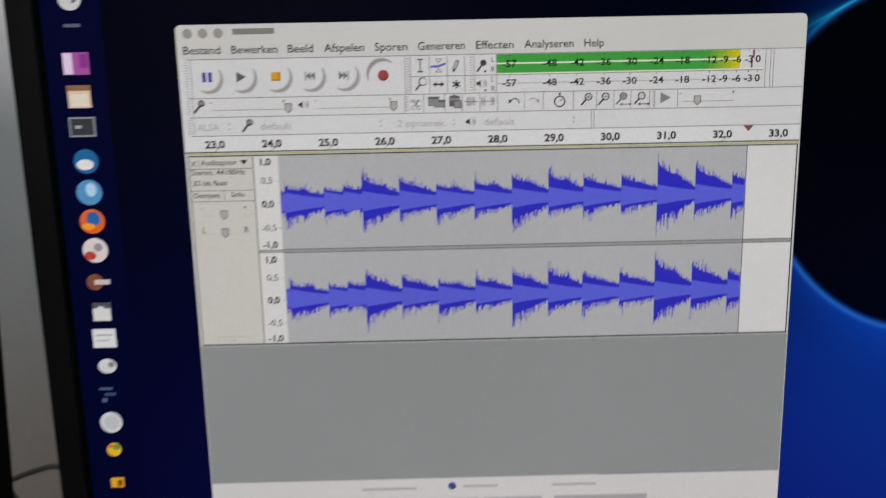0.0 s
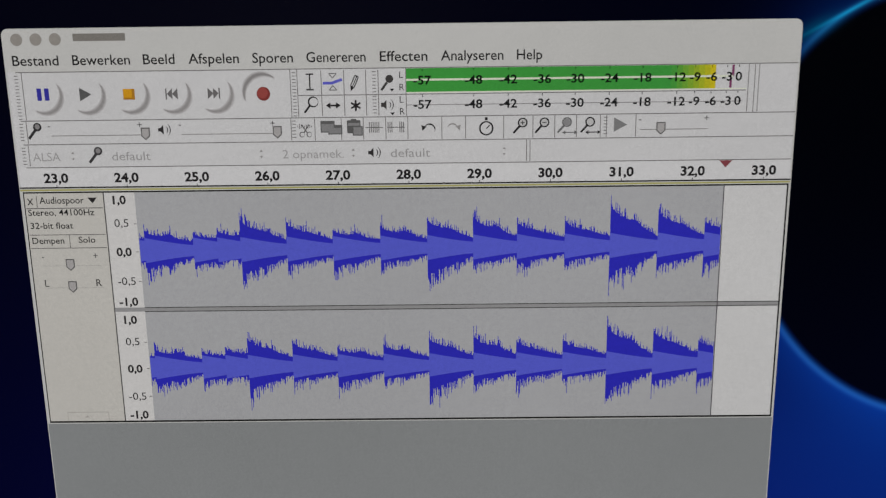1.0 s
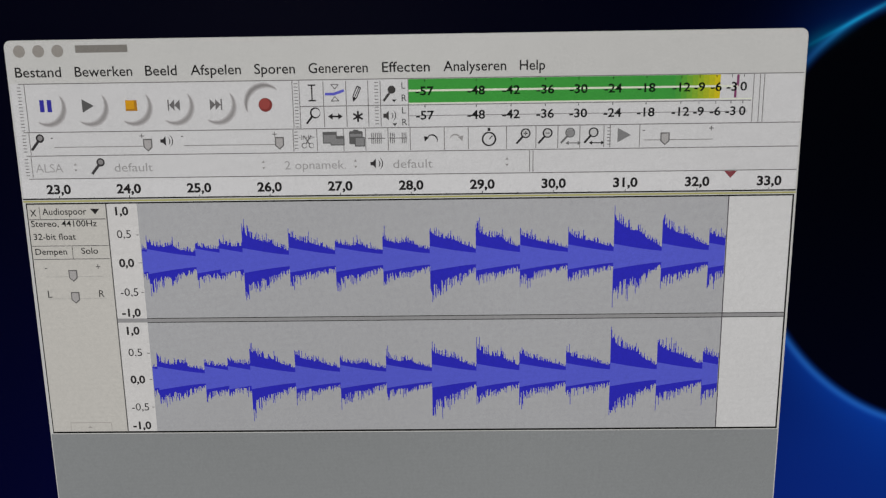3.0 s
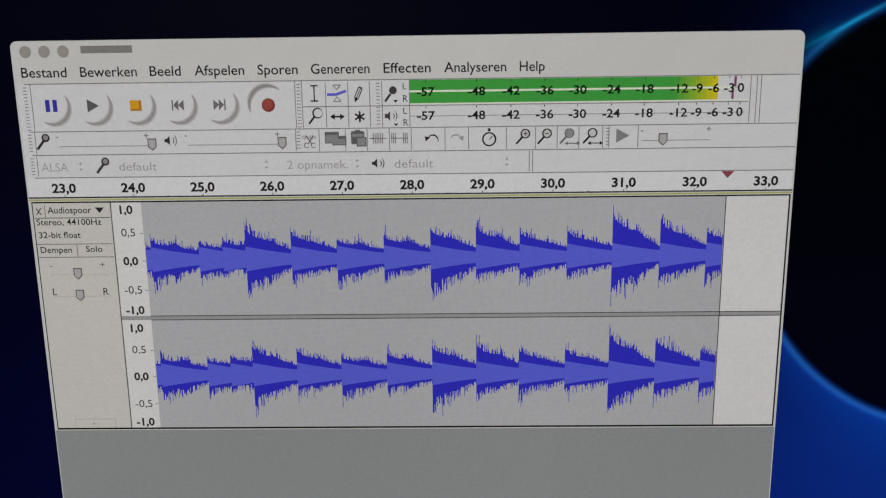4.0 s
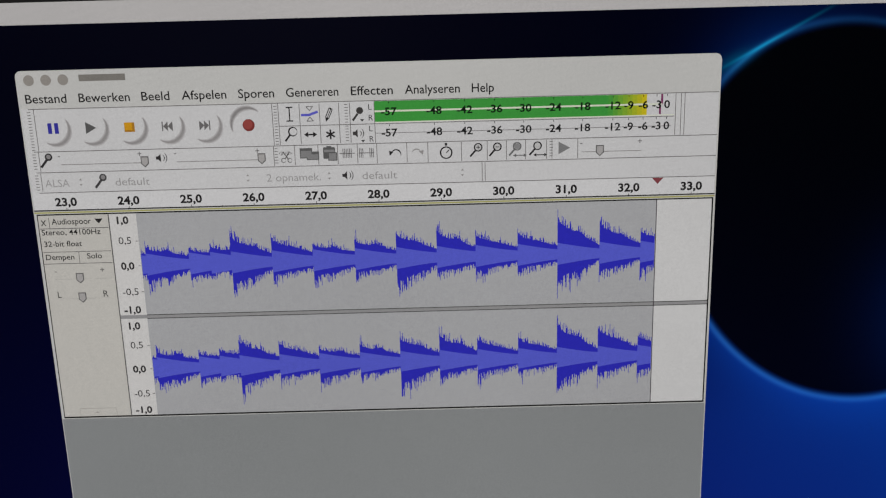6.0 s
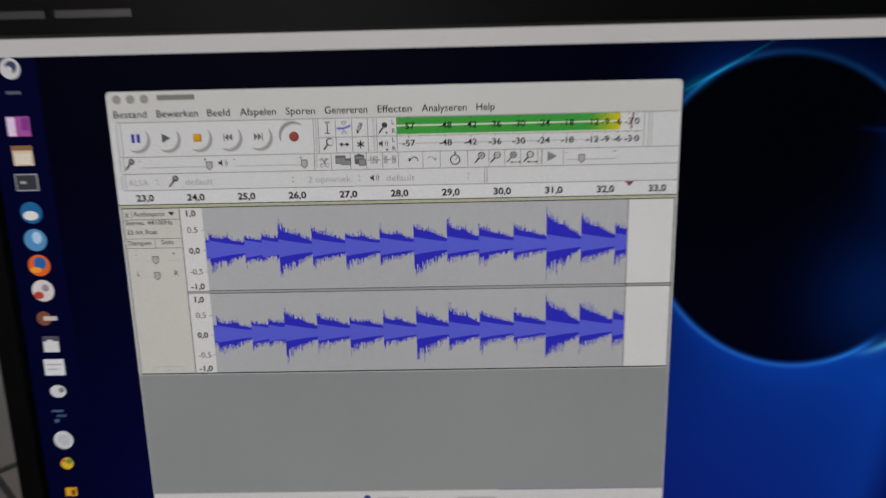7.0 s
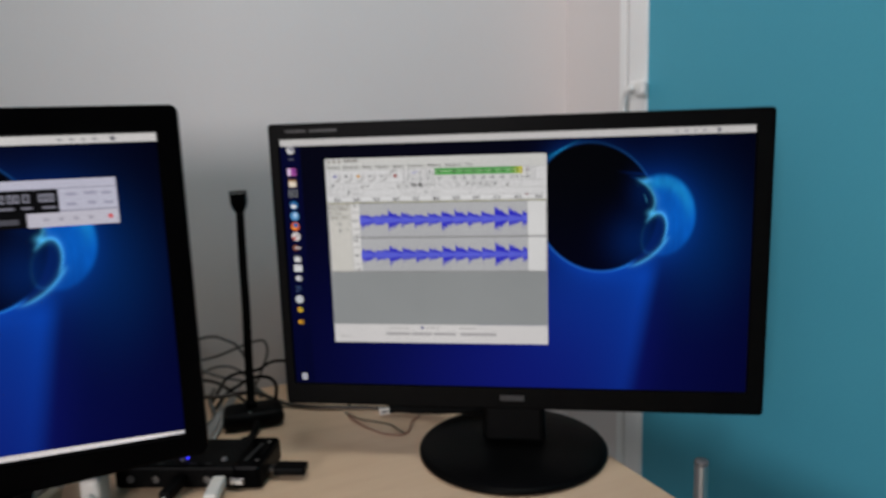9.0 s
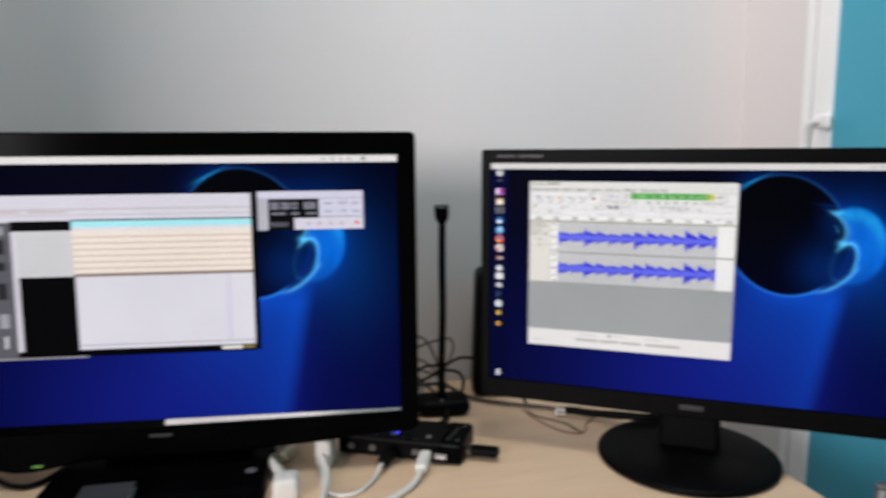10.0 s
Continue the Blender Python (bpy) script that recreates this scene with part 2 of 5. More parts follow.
    shreds = ((t1 / 1.2).gauss() * x.step(344.0, 372.0) * x.step(380.0, 374.0) * 0.10 + (t2 / 1.6).gauss() * x.step(356.0, 376.0) * x.step(382.0, 376.0) * 0.2) * fray
    edge = edge + ((x - 376.0) / 5.0).gauss() * ((y - 51.0) / 2.6).gauss() * 0.36 + ((x - 381.5) / 4.0).gauss() * ((y - 83.0) / 3.0).gauss() * 0.36
    # shaft of light below the disc
    s = x * -1.0 + 386.0 - (y - 142.0) * 0.175
    shaft = s.step(-9.0, 13.0) * (s / 46.0).fall() * (y.step(118.0, 152.0)) * (((y - 150.0) / 95.0).fall() * 0.47 + 0.09) * outside
    left_veil = ((x - 300.0) / 60.0).gauss() * ((y - 160.0) / 60.0).gauss() * outside * 0.12
    # ground tone
    deep = y.step(20.0, 250.0) * (((x - 255.0) / 145.0).gauss() * 0.80 + 0.09 + x.step(250.0, 430.0) * 0.14)
    shade = s.step(-40.0, 20.0) * 0.45 + 0.55
    bruise = inside * ((x - 368.0) / 26.0).gauss() * ((y - 112.0) / 26.0).gauss() * 0.12 + inside * ((x - 374.0) / 14.0).gauss() * ((y - 62.0) / 20.0).gauss() * 0.07 + loop_in * 0.03
    calm = loop_in.low(tail.step(1.0, -1.0) * x.step(360.0, 370.0) * y.step(104.0, 112.0)) * -0.85 + 1.0
    mid = (glow + halo + shaft) * calm + left_veil + rim + cloud * 0.60 + bruise + shreds
    hot = rim * 0.6 + curl * 1.15 + edge * 1.5
    keep = inside * -0.93 + 1.0
    veil = ((x - 430.0) / 42.0).gauss() * ((y - 115.0) / 65.0).gauss() * outside
    red = deep * shade * keep * 0.0035 + mid * 0.0015 + hot * 0.06 + crest * 0.006
    green = deep * shade * keep * 0.006 + mid * 0.074 + (hot + streak) * 0.34 + cloud * 0.04 + crest * 0.13 + veil * 0.010 + 0.0002
    blue = (deep * shade * 0.125 + 0.0035) * keep + mid * 0.50 + (hot + streak) * 0.54 + crest * 0.10 + cloud * 0.04 + veil * 0.045 + 0.0008
    cc = nt.nodes.new("ShaderNodeCombineColor")
    for i, v in enumerate((red, green, blue)):
        nt.links.new(v.s, cc.inputs[i])
    nt.links.new(cc.outputs[0], bs.inputs["Emission Color"])
    bs.inputs["Emission Strength"].default_value = 1.0
    return m


# ---- mesh helpers ----
def part(name, bm, mat, parent=None, label="", smooth=False):
    me = bpy.data.meshes.new(name)
    bm.normal_update()
    bm.to_mesh(me)
    bm.free()
    if smooth:
        for p in me.polygons:
            p.use_smooth = True
    me.materials.append(mat)
    ob = new(name, me)
    if parent is not None:
        ob.parent = parent
    if label:
        ob["label"] = label
    return ob


def add_box(bm, c, size, bevel=0.0, seg=2, m=None):
    r = bmesh.ops.create_cube(bm, size=1.0)
    vs = r["verts"]
    for v in vs:
        v.co = Vector((v.co.x * size[0] + c[0], v.co.y * size[1] + c[1], v.co.z * size[2] + c[2]))
    if bevel > 0:
        es = list({e for v in vs for e in v.link_edges})
        out = bmesh.ops.bevel(bm, geom=es, offset=bevel, segments=seg, affect="EDGES", profile=0.5)
        vs = list({v for f in out["faces"] for v in f.verts} | {v for v in vs if v.is_valid})
    if m is not None:
        for v in vs:
            v.co = m @ v.co
    return vs


def boxed(c, size, bevel=0.0, seg=2, m=None):
    bm = bmesh.new()
    add_box(bm, c, size, bevel, seg, m)
    return bm


def turned(profile, n=48, m=None):
    """A solid of revolution about z from (radius, height) pairs."""
    bm = bmesh.new()
    rings = []
    for r, z in profile:
        if r < 1e-6:
            rings.append([bm.verts.new((0, 0, z))])
        else:
            rings.append([bm.verts.new((r * math.cos(2 * math.pi * i / n), r * math.sin(2 * math.pi * i / n), z)) for i in range(n)])
    for a, b in zip(rings, rings[1:]):
        for i in range(n):
            j = (i + 1) % n
            if len(a) == 1:
                bm.faces.new((a[0], b[j], b[i]))
            elif len(b) == 1:
                bm.faces.new((a[i], a[j], b[0]))
            else:
                bm.faces.new((a[i], a[j], b[j], b[i]))
    bmesh.ops.recalc_face_normals(bm, faces=bm.faces)
    if m is not None:
        bm.transform(m)
    return bm


def ring_frame(x0, x1, z0, z1, ix0, ix1, iz0, iz1, y0, y1, lip, r=0.004):
    """A picture-frame solid: outer and inner rectangle, front at y0, back at y1, front edge rounded, inner lip sloping back to y0 + lip."""
    bm = bmesh.new()

    def loop(a0, a1, c0, c1, y, rad):
        out = []
        for cx, cz, s in ((a1 - rad, c1 - rad, 0), (a0 + rad, c1 - rad, 1), (a0 + rad, c0 + rad, 2), (a1 - rad, c0 + rad, 3)):
            for k in range(5):
                t = math.pi / 2 * (s + k / 4)
                out.append(bm.verts.new((cx + rad * math.cos(t), y, cz + rad * math.sin(t))))
        return out
    e = 0.0018
    loops = [loop(x0, x1, z0, z1, y1, r), loop(x0, x1, z0, z1, y0 + e, r), loop(x0 + e * 0.3, x1 - e * 0.3, z0 + e * 0.3, z1 - e * 0.3, y0 + e * 0.3, r),
             loop(x0 + e, x1 - e, z0 + e, z1 - e, y0, r), loop(ix0 - 0.001, ix1 + 0.001, iz0 - 0.001, iz1 + 0.001, y0, 0.0008),
             loop(ix0, ix1, iz0, iz1, y0 + lip, 0.0004)]
    for a, b in zip(loops, loops[1:]):
        for i in range(20):
            j = (i + 1) % 20
            bm.faces.new((a[i], a[j], b[j], b[i]))
    bmesh.ops.recalc_face_normals(bm, faces=bm.faces)
    return bm


def tube(pts, r, n=8, res=6):
    """A round cable swept along a smooth curve through the points."""
    P = [Vector(p) for p in pts]
    path = []
    for i in range(len(P) - 1):
        p0, p1, p2, p3 = P[max(i - 1, 0)], P[i], P[i + 1], P[min(i + 2, len(P) - 1)]
        for k in range(res):
            t = k / res
            path.append(0.5 * ((2 * p1) + (p2 - p0) * t + (2 * p0 - 5 * p1 + 4 * p2 - p3) * t * t + (3 * p1 - p0 - 3 * p2 + p3) * t ** 3))
    path.append(P[-1])
    bm = bmesh.new()
    rings = []
    up = Vector((0.13, 0.21, 1)).normalized()
    for i, p in enumerate(path):
        d = (path[min(i + 1, len(path) - 1)] - path[max(i - 1, 0)]).normalized()
        a = d.cross(up)
        if a.length < 1e-3:
            a = d.cross(Vector((1, 0, 0)))
        a.normalize()
        b = d.cross(a).normalized()
        up = -b if b.dot(up) < 0 else b
        a = d.cross(up).normalized()
        rings.append([bm.verts.new(p + (a * math.cos(2 * math.pi * k / n) + up * math.sin(2 * math.pi * k / n)) * r) for k in range(n)])
    for a, b in zip(rings, rings[1:]):
        for k in range(n):
            bm.faces.new((a[k], a[(k + 1) % n], b[(k + 1) % n], b[k]))
    bm.faces.new(rings[0])
    bm.faces.new(rings[-1])
    bmesh.ops.recalc_face_normals(bm, faces=bm.faces)
    return bm


def at_world(ob, m):
    ob.matrix_world = m
    return ob


# ---- the room ----
WALL_T, H_ROOM, LX, LY = 0.12, 2.7, -5.0, -3.4
FRAME_A, FRAME_B = 0.139, 0.196      # window frame, distance from the corner along the right-hand wall


def structure(name, bm, mat, label, cat):
    ob = part(name, bm, mat)
    at_world(ob, ROOM)
    return tagged(ob, label, cat, kind="structure")


structure("floor", boxed((LX / 2, LY / 2, -0.05), (-LX + 0.24, -LY + 0.24, 0.1)), FLOOR_VINYL, "grey vinyl floor of a small room", "floor")
structure("ceiling", boxed((LX / 2, LY / 2, H_ROOM + 0.05), (-LX + 0.24, -LY + 0.24, 0.1)), CEILING_PAINT, "plain white painted ceiling", "ceiling")
structure("wall_north", boxed((LX / 2, WALL_T / 2, H_ROOM / 2), (-LX, WALL_T, H_ROOM)), WHITE_PAINT, "plain white painted wall behind the desk", "wall")
structure("wall_west", boxed((LX - WALL_T / 2, LY / 2, H_ROOM / 2), (WALL_T, -LY, H_ROOM)), GREY_PAINT, "plain grey painted side wall", "wall")
# unseen wall, added to keep window light off the white wall's left part
structure("light_block_wall", boxed((-1.66, -0.5, H_ROOM / 2), (WALL_T, 1.0, H_ROOM)), GREY_PAINT, "unseen grey wall added at the desk's end to block light", "wall")
structure("wall_east", boxed((WALL_T / 2, -FRAME_A / 2 + 0.06, H_ROOM / 2), (WALL_T, FRAME_A + 0.12, H_ROOM)), WHITE_PAINT, "narrow strip of white wall beside a window frame", "wall")
structure("wall_teal", boxed((WALL_T / 2 + 0.004, (LY - FRAME_B) / 2, H_ROOM / 2), (WALL_T, -LY - FRAME_B, H_ROOM)), TEAL_PAINT, "smooth teal painted wall panel beside the window frame", "wall")
bm = bmesh.new()
WX0, WX1, WZ0, WZ1 = -4.2, -2.9, 1.15, 2.35
for c, s in (((LX + WX0) / 2, WX0 - LX), ((WX1 + 0) / 2, -WX1)):
    add_box(bm, (c, LY - WALL_T / 2, H_ROOM / 2), (s, WALL_T, H_ROOM))
add_box(bm, ((WX0 + WX1) / 2, LY - WALL_T / 2, WZ0 / 2), (WX1 - WX0, WALL_T, WZ0))
add_box(bm, ((WX0 + WX1) / 2, LY - WALL_T / 2, (WZ1 + H_ROOM) / 2), (WX1 - WX0, WALL_T, H_ROOM - WZ1))
structure("wall_south", bm, GREY_PAINT, "plain grey wall with a window opening", "wall")

# window frame between the white strip and the teal panel
win = tagged(new("window_1"), "white plastic window frame with a lever handle beside teal wall", "window", kind="structure")
win.matrix_world = ROOM
fw = FRAME_B - FRAME_A
part("window_frame", boxed((0.03, -FRAME_A - 0.007, H_ROOM / 2), (0.064, 0.014, H_ROOM - 0.02), 0.002), FRAME_PVC, win)
part("window_seal", boxed((0.031, -FRAME_A - 0.0165, H_ROOM / 2), (0.050, 0.005, H_ROOM - 0.03), 0.001), RUBBER, win, "dark rubber seal")
part("window_sash", boxed((0.030, -FRAME_A - 0.0195 - (fw - 0.0195) / 2, H_ROOM / 2), (0.062, fw - 0.0195, H_ROOM - 0.03), 0.003), FRAME_PVC, win)
hz = 1.165
hbm = boxed((-0.015, -FRAME_B + 0.004, hz - 0.002), (0.018, 0.016, 0.018), 0.005, 3)
add_box(hbm, (-0.018, -FRAME_B - 0.010, hz - 0.003), (0.010, 0.020, 0.022), 0.004, 3)
handle = part("handle", hbm, HANDLE_WHITE, win, "white lever handle", True)
part("handle_lever", tube([(-0.026, -FRAME_B - 0.004, hz - 0.002), (-0.028, -FRAME_B + 0.006, hz - 0.006), (-0.028, -FRAME_B + 0.014, hz - 0.02), (-0.026, -FRAME_B + 0.016, hz - 0.06), (-0.024, -FRAME_B + 0.016, hz - 0.11)], 0.0050, 10), HANDLE_WHITE, handle, "", True)

# ---- desk ----
DZ = 0.755
desk = tagged(new("desk"), "beech laminate office desk pushed against the white wall", "desk")
desk.matrix_world = ROOM
DX1, DX0, DY1, DY0 = -0.232, -1.58, -0.012, -0.86
part("desktop", boxed(((DX0 + DX1) / 2, (DY0 + DY1) / 2, DZ - 0.0125), (DX1 - DX0, DY1 - DY0, 0.025), 0.0025), BEECH, desk)
part("edge_band", boxed((DX1 + 0.0006, (DY0 + DY1) / 2, DZ - 0.0125), (0.0016, DY1 - DY0 - 0.006, 0.0195), 0.0003, 1), BEECH_EDGE, desk, "beech edge band")
for lx in (DX0 + 0.08, DX1 - 0.08):
    for ly in (DY0 + 0.08, DY1 - 0.08):
        part("leg", boxed((lx, ly, (DZ - 0.025) / 2), (0.05, 0.05, DZ - 0.025), 0.004), STEEL_GREY, desk, "grey steel leg")
part("apron", boxed(((DX0 + DX1) / 2, DY1 - 0.08, DZ - 0.06), (DX1 - DX0 - 0.21, 0.02, 0.07), 0.002), STEEL_GREY, desk, "grey steel rail")


# ---- displays: flat pictures drawn in millimetres, x to the right and y down from the picture's corner ----
class Sheet:
    def __init__(self, panel, k=1.0):
        self.panel, self.k, self.bm = panel, k / 1000, bmesh.new()

    def poly(self, pts):
        self.bm.faces.new([self.bm.verts.new((x * self.k, 0, -y * self.k)) for x, y in pts])
        return self

    def rect(self, x, y, w, h):
        return self.poly([(x, y), (x, y + h), (x + w, y + h), (x + w, y)])

    def round(self, x, y, w, h, r, corners=(1, 1, 1, 1)):
        pts = []
        for (cx, cy, a), on in zip(((x + w - r, y + r, 0), (x + r, y + r, 1), (x + r, y + h - r, 2), (x + w - r, y + h - r, 3)), corners):
            for k in range(6 if on else 1):
                t = math.pi / 2 * (a + (k / 5 if on else 0.5))
                q = r if on else r * math.sqrt(2)
                pts.append((cx + q * math.cos(t), cy - q * math.sin(t)))
        return self.poly(pts)

    def disc(self, cx, cy, rx, ry=None, n=24):
        ry = ry or rx
        return self.poly([(cx + rx * math.cos(2 * math.pi * i / n), cy - ry * math.sin(2 * math.pi * i / n)) for i in range(n)])

    def arc(self, cx, cy, r, a0, a1, w, n=16):
        """A crescent that thins towards its ends."""
        for i in range(n):
            t0, t1 = i / n, (i + 1) / n
            q = []
            for t, sgn in ((t0, -1), (t1, -1), (t1, 1), (t0, 1)):
                a, ww = radians(a0 + (a1 - a0) * t), w * math.sin(math.pi * (0.06 + 0.88 * t)) / 2
                q.append((cx + (r + sgn * ww) * math.cos(a), cy - (r + sgn * ww) * math.sin(a)))
            self.poly(q)
        return self

    def line(self, x0, y0, x1, y1, w):
        d = math.hypot(x1 - x0, y1 - y0)
        nx, ny = -(y1 - y0) / d * w / 2, (x1 - x0) / d * w / 2
        return self.poly([(x0 + nx, y0 + ny), (x1 + nx, y1 + ny), (x1 - nx, y1 - ny), (x0 - nx, y0 - ny)])

    def text(self, s, x0, base, x1=None, size=4.0, bold=0.0, centre=None, wide=1.0):
        """Letters from x0 to x1 on the base line; or of a given size, centred."""
        c = bpy.data.curves.new("lettering", "FONT")
        c.body, c.size, c.offset, c.resolution_u = s, 1.0, bold, 3
        t = bpy.data.objects.new("lettering", c)
        me = bpy.data.meshes.new_from_object(t)
        co = [v.co.copy() for v in me.vertices]
        a, b = min(v.x for v in co), max(v.x for v in co)
        ky = size
        kx = (x1 - x0) / (b - a) if x1 is not None else size * wide
        if centre is not None:
            x0 = centre - (b - a) * kx / 2
        vs = [self.bm.verts.new(((x0 + (v.x - a) * kx) * self.k, 0, (-base + v.y * ky) * self.k)) for v in co]
        for p in me.polygons:
            try:
                self.bm.faces.new([vs[i] for i in p.vertices])
            except ValueError:
                pass
        bpy.data.objects.remove(t)
        bpy.data.meshes.remove(me)
        bpy.data.curves.remove(c)
        return self

    def done(self, name, colour, layer, label=""):
        bm = self.bm
        for f in bm.faces:
            f.normal_update()
            if f.normal.y > 0:
                f.normal_flip()
        for v in bm.verts:
            v.co.y = -0.00008 * layer
        self.bm = bmesh.new()
        return part(name, bm, lit(*colour), self.panel, label)


INK = (38, 36, 36)
MID = (92, 90, 88)
PALE = (140, 138, 134)


def waveform(sh, y0, half, seed):
    """Peaks and core of one recorded channel: struck notes that die away."""
    rnd = random.Random(seed)
    x0, x1, w = 82.8, 259.0, 0.18
    hits = [(80, .4, .4), (84.5, .5, .55), (99.2, .42, .45), (106.5, .5, .35), (113.6, .75, .75), (127.7, .64, .45), (141.6, .47, .58), (156, .56, .44),
            (170.2, .72, .8), (184.2, .75, .5), (197.4, .62, .5), (211.8, .62, .46), (225.6, 1.0, .85), (239.9, .86, .62), (253.9, .6, .55)]
    n = int((x1 - x0) / w)
    peak, core = [], []
    for i in range(n):
        x = x0 + (i + 0.5) * w
        h = [q for q in hits if q[0] <= x][-1]
        age = x - h[0]
        fade = max(0.0, 1 - age / 14.5)
        lump = 0.10 * math.exp(-((age - 7.5) / 1.6) ** 2) * ((h[0] * 7.3) % 1.0)
        up = 0.23 + (h[1] * 0.86 - 0.23) * fade ** 0.95 + h[1] * 0.18 * math.exp(-age / 0.8) + lump
        dn = 0.21 + (h[2] * 0.98 - 0.21) * fade ** 0.90 + h[2] * 0.24 * math.exp(-age / 1.0) + lump * 0.8
        up *= 0.80 + 0.30 * rnd.random() ** 2.2          # a solid band with thin spikes
        dn *= 0.62 + 0.46 * rnd.random() ** 1.5
        if age > 0.6 and rnd.random() < 0.10:
            up *= 1.12 + 0.16 * fade
        if rnd.random() < 0.08:
            dn *= 1.12 + 0.16 * fade
        c = 0.12 + 0.15 * fade ** 1.3
        peak.append((x, min(up, 1.0), min(dn, 1.0)))
        core.append((x, c * 0.98, c * 0.86))
    for rows, name, colour, layer in ((peak, "waveform_peak_band", (43, 42, 168), 4), (core, "waveform_core", (82, 88, 190), 5)):
        for x, u, d in rows:
            sh.rect(x - w / 2, y0 - u * half, w, (u + d) * half)
        sh.done(name, colour, layer)


def recorder_window(sh):
    """A sound recorder's window, 230 mm wide, with two recorded channels."""
    W0, W1, T, B = 48.0, 279.0, 21.2, 220.5
    sh.round(W0, T, W1 - W0, B - T, 2.0, (1, 1, 0, 0)).done("window_body", (184, 184, 178), 1)
    sh.rect(W0 + 0.3, 142.4, W1 - W0 - 0.6, 57.6).done("empty_track_area", (129, 132, 130), 2)
    sh.rect(W0 + 0.6, 33.4, W1 - W0 - 1.2, 33.6).done("toolbar_area", (192, 192, 189), 2)
    sh.rect(W0 + 0.6, 61.0, W1 - W0 - 1.2, 6.0).done("time_ruler", (197, 197, 194), 3)
    for x in (52.4, 58.0, 63.6):
        sh.disc(x, 24.3, 1.75).done("window_button", (138, 134, 126), 3)
    sh.rect(68.8, 22.8, 15.2, 2.1).done("title_bar_mark", (118, 115, 108), 3)
    for s, a, b in (("Bestand", 50.5, 64.0), ("Bewerken", 68, 84.8), ("Beeld", 88.6, 97.8), ("Afspelen", 101.8, 116.5), ("Sporen", 120.4, 132.2),
                    ("Genereren", 136.1, 153.3), ("Effecten", 157.4, 171.2), ("Analyseren", 175.1, 193.2), ("Help", 197.1, 204.4)):
        sh.text(s, a, 31.6, b, 4.1, 0.008).done("menu_word", (32, 31, 30), 3)
    # separators between tool rows
    for x0, y, x1 in ((51, 33.4, 278.4), (51, 47.3, 278.4), (51, 54.2, 278.4), (51, 61.0, 278.4), (133, 40.9, 263.8)):
        sh.rect(x0, y, x1 - x0, 0.26).done("separator", (106, 104, 101), 4)
    for x, y0, y1 in ((52.6, 33.6, 47.2), (131.0, 33.6, 47.2), (133.0, 33.6, 47.2), (140.0, 34, 47), (146.6, 34, 47), (153.0, 34, 47), (156.6, 34, 47), (164.7, 33.6, 47.2),
                      (264.2, 33.6, 47.2), (266.0, 33.6, 47.2), (267.2, 33.6, 47.2), (52.4, 47.6, 54.0), (130.6, 47.6, 54.0), (137.6, 47.6, 54.0), (145.4, 47.6, 54), (151.9, 47.6, 54), (158.5, 47.6, 54),
                      (165.0, 47.6, 54), (175, 47.6, 54), (182, 47.6, 54), (193.2, 47.6, 54), (201.8, 47.6, 54), (208.2, 47.6, 54), (214.6, 47.6, 54), (221.6, 47.6, 54), (223.4, 47.6, 54), (232, 47.6, 54),
                      (52.2, 54.6, 60.6), (200, 54.6, 60.8), (201, 54.6, 60.8)):
        sh.rect(x, y0, 0.24, y1 - y0).done("separator", (110, 108, 105), 4)
    for x, y0, y1 in ((50.5, 34.4, 46.8), (131.6, 34.4, 46.8), (155.0, 34.4, 40.6), (155.0, 41.4, 46.8), (50.4, 48.2, 53.6), (131.0, 48.2, 53.6), (226 - 4.6 + 1.3, 48.2, 53.6), (50.3, 55.2, 60.4)):
        y = y0
        while y < y1:
            sh.rect(x, y, 1.1, 0.25)
            y += 0.95
        sh.done("grip", (112, 110, 108), 4)
    # transport buttons
    for x in (58.4, 70.9, 83.8, 96.1, 108.5):
        for w, g, lay in ((2.0, 172, 4), (1.4, 156, 4.2), (0.8, 138, 4.4)):
            sh.arc(x + 0.2, 40.1, 5.2, -112 - w * 6, 26 + w * 6, w).done("button_shade", (g, g - 2, g - 5), lay)
    for w, g, lay in ((2.0, 170, 4), (1.4, 152, 4.2), (0.8, 128, 4.4)):
        sh.arc(123.0, 40.4, 5.6, 62 - w * 6, 190 + w * 6, w).done("button_shade", (g, g - 2, g - 5), lay)
    sh.rect(56.7, 38.1, 1.35, 3.5).rect(58.9, 38.1, 1.35, 3.5).done("pause_sign", (52, 50, 140), 5)
    sh.poly([(69.2, 38.0), (69.2, 41.9), (72.7, 39.95)]).done("play_sign", (84, 84, 82), 5)
    sh.rect(82.0, 38.5, 3.4, 3.1).done("stop_sign", (194, 140, 28), 5)
    sh.rect(84.6, 38.5, 0.8, 3.1).rect(82.0, 41.0, 3.4, 0.6).done("stop_sign", (158, 112, 34), 5.5)
    sh.rect(94.4, 38.5, 0.4, 3.2).poly([(96.4, 38.5), (94.8, 40.1), (96.4, 41.7)]).poly([(98.0, 38.5), (96.3, 40.1), (98.0, 41.7)]).done("skip_back_sign", (100, 98, 96), 5)
    sh.rect(110.0, 38.5, 0.4, 3.2).poly([(106.8, 38.5), (108.5, 40.1), (106.8, 41.7)]).poly([(108.4, 38.5), (110.0, 40.1), (108.4, 41.7)]).done("skip_forward_sign", (100, 98, 96), 5)
    sh.disc(123.1, 40.4, 2.0).done("record_sign", (116, 50, 46), 5)
    sh.disc(122.85, 40.15, 1.55).done("record_sign", (140, 66, 60), 5.5)
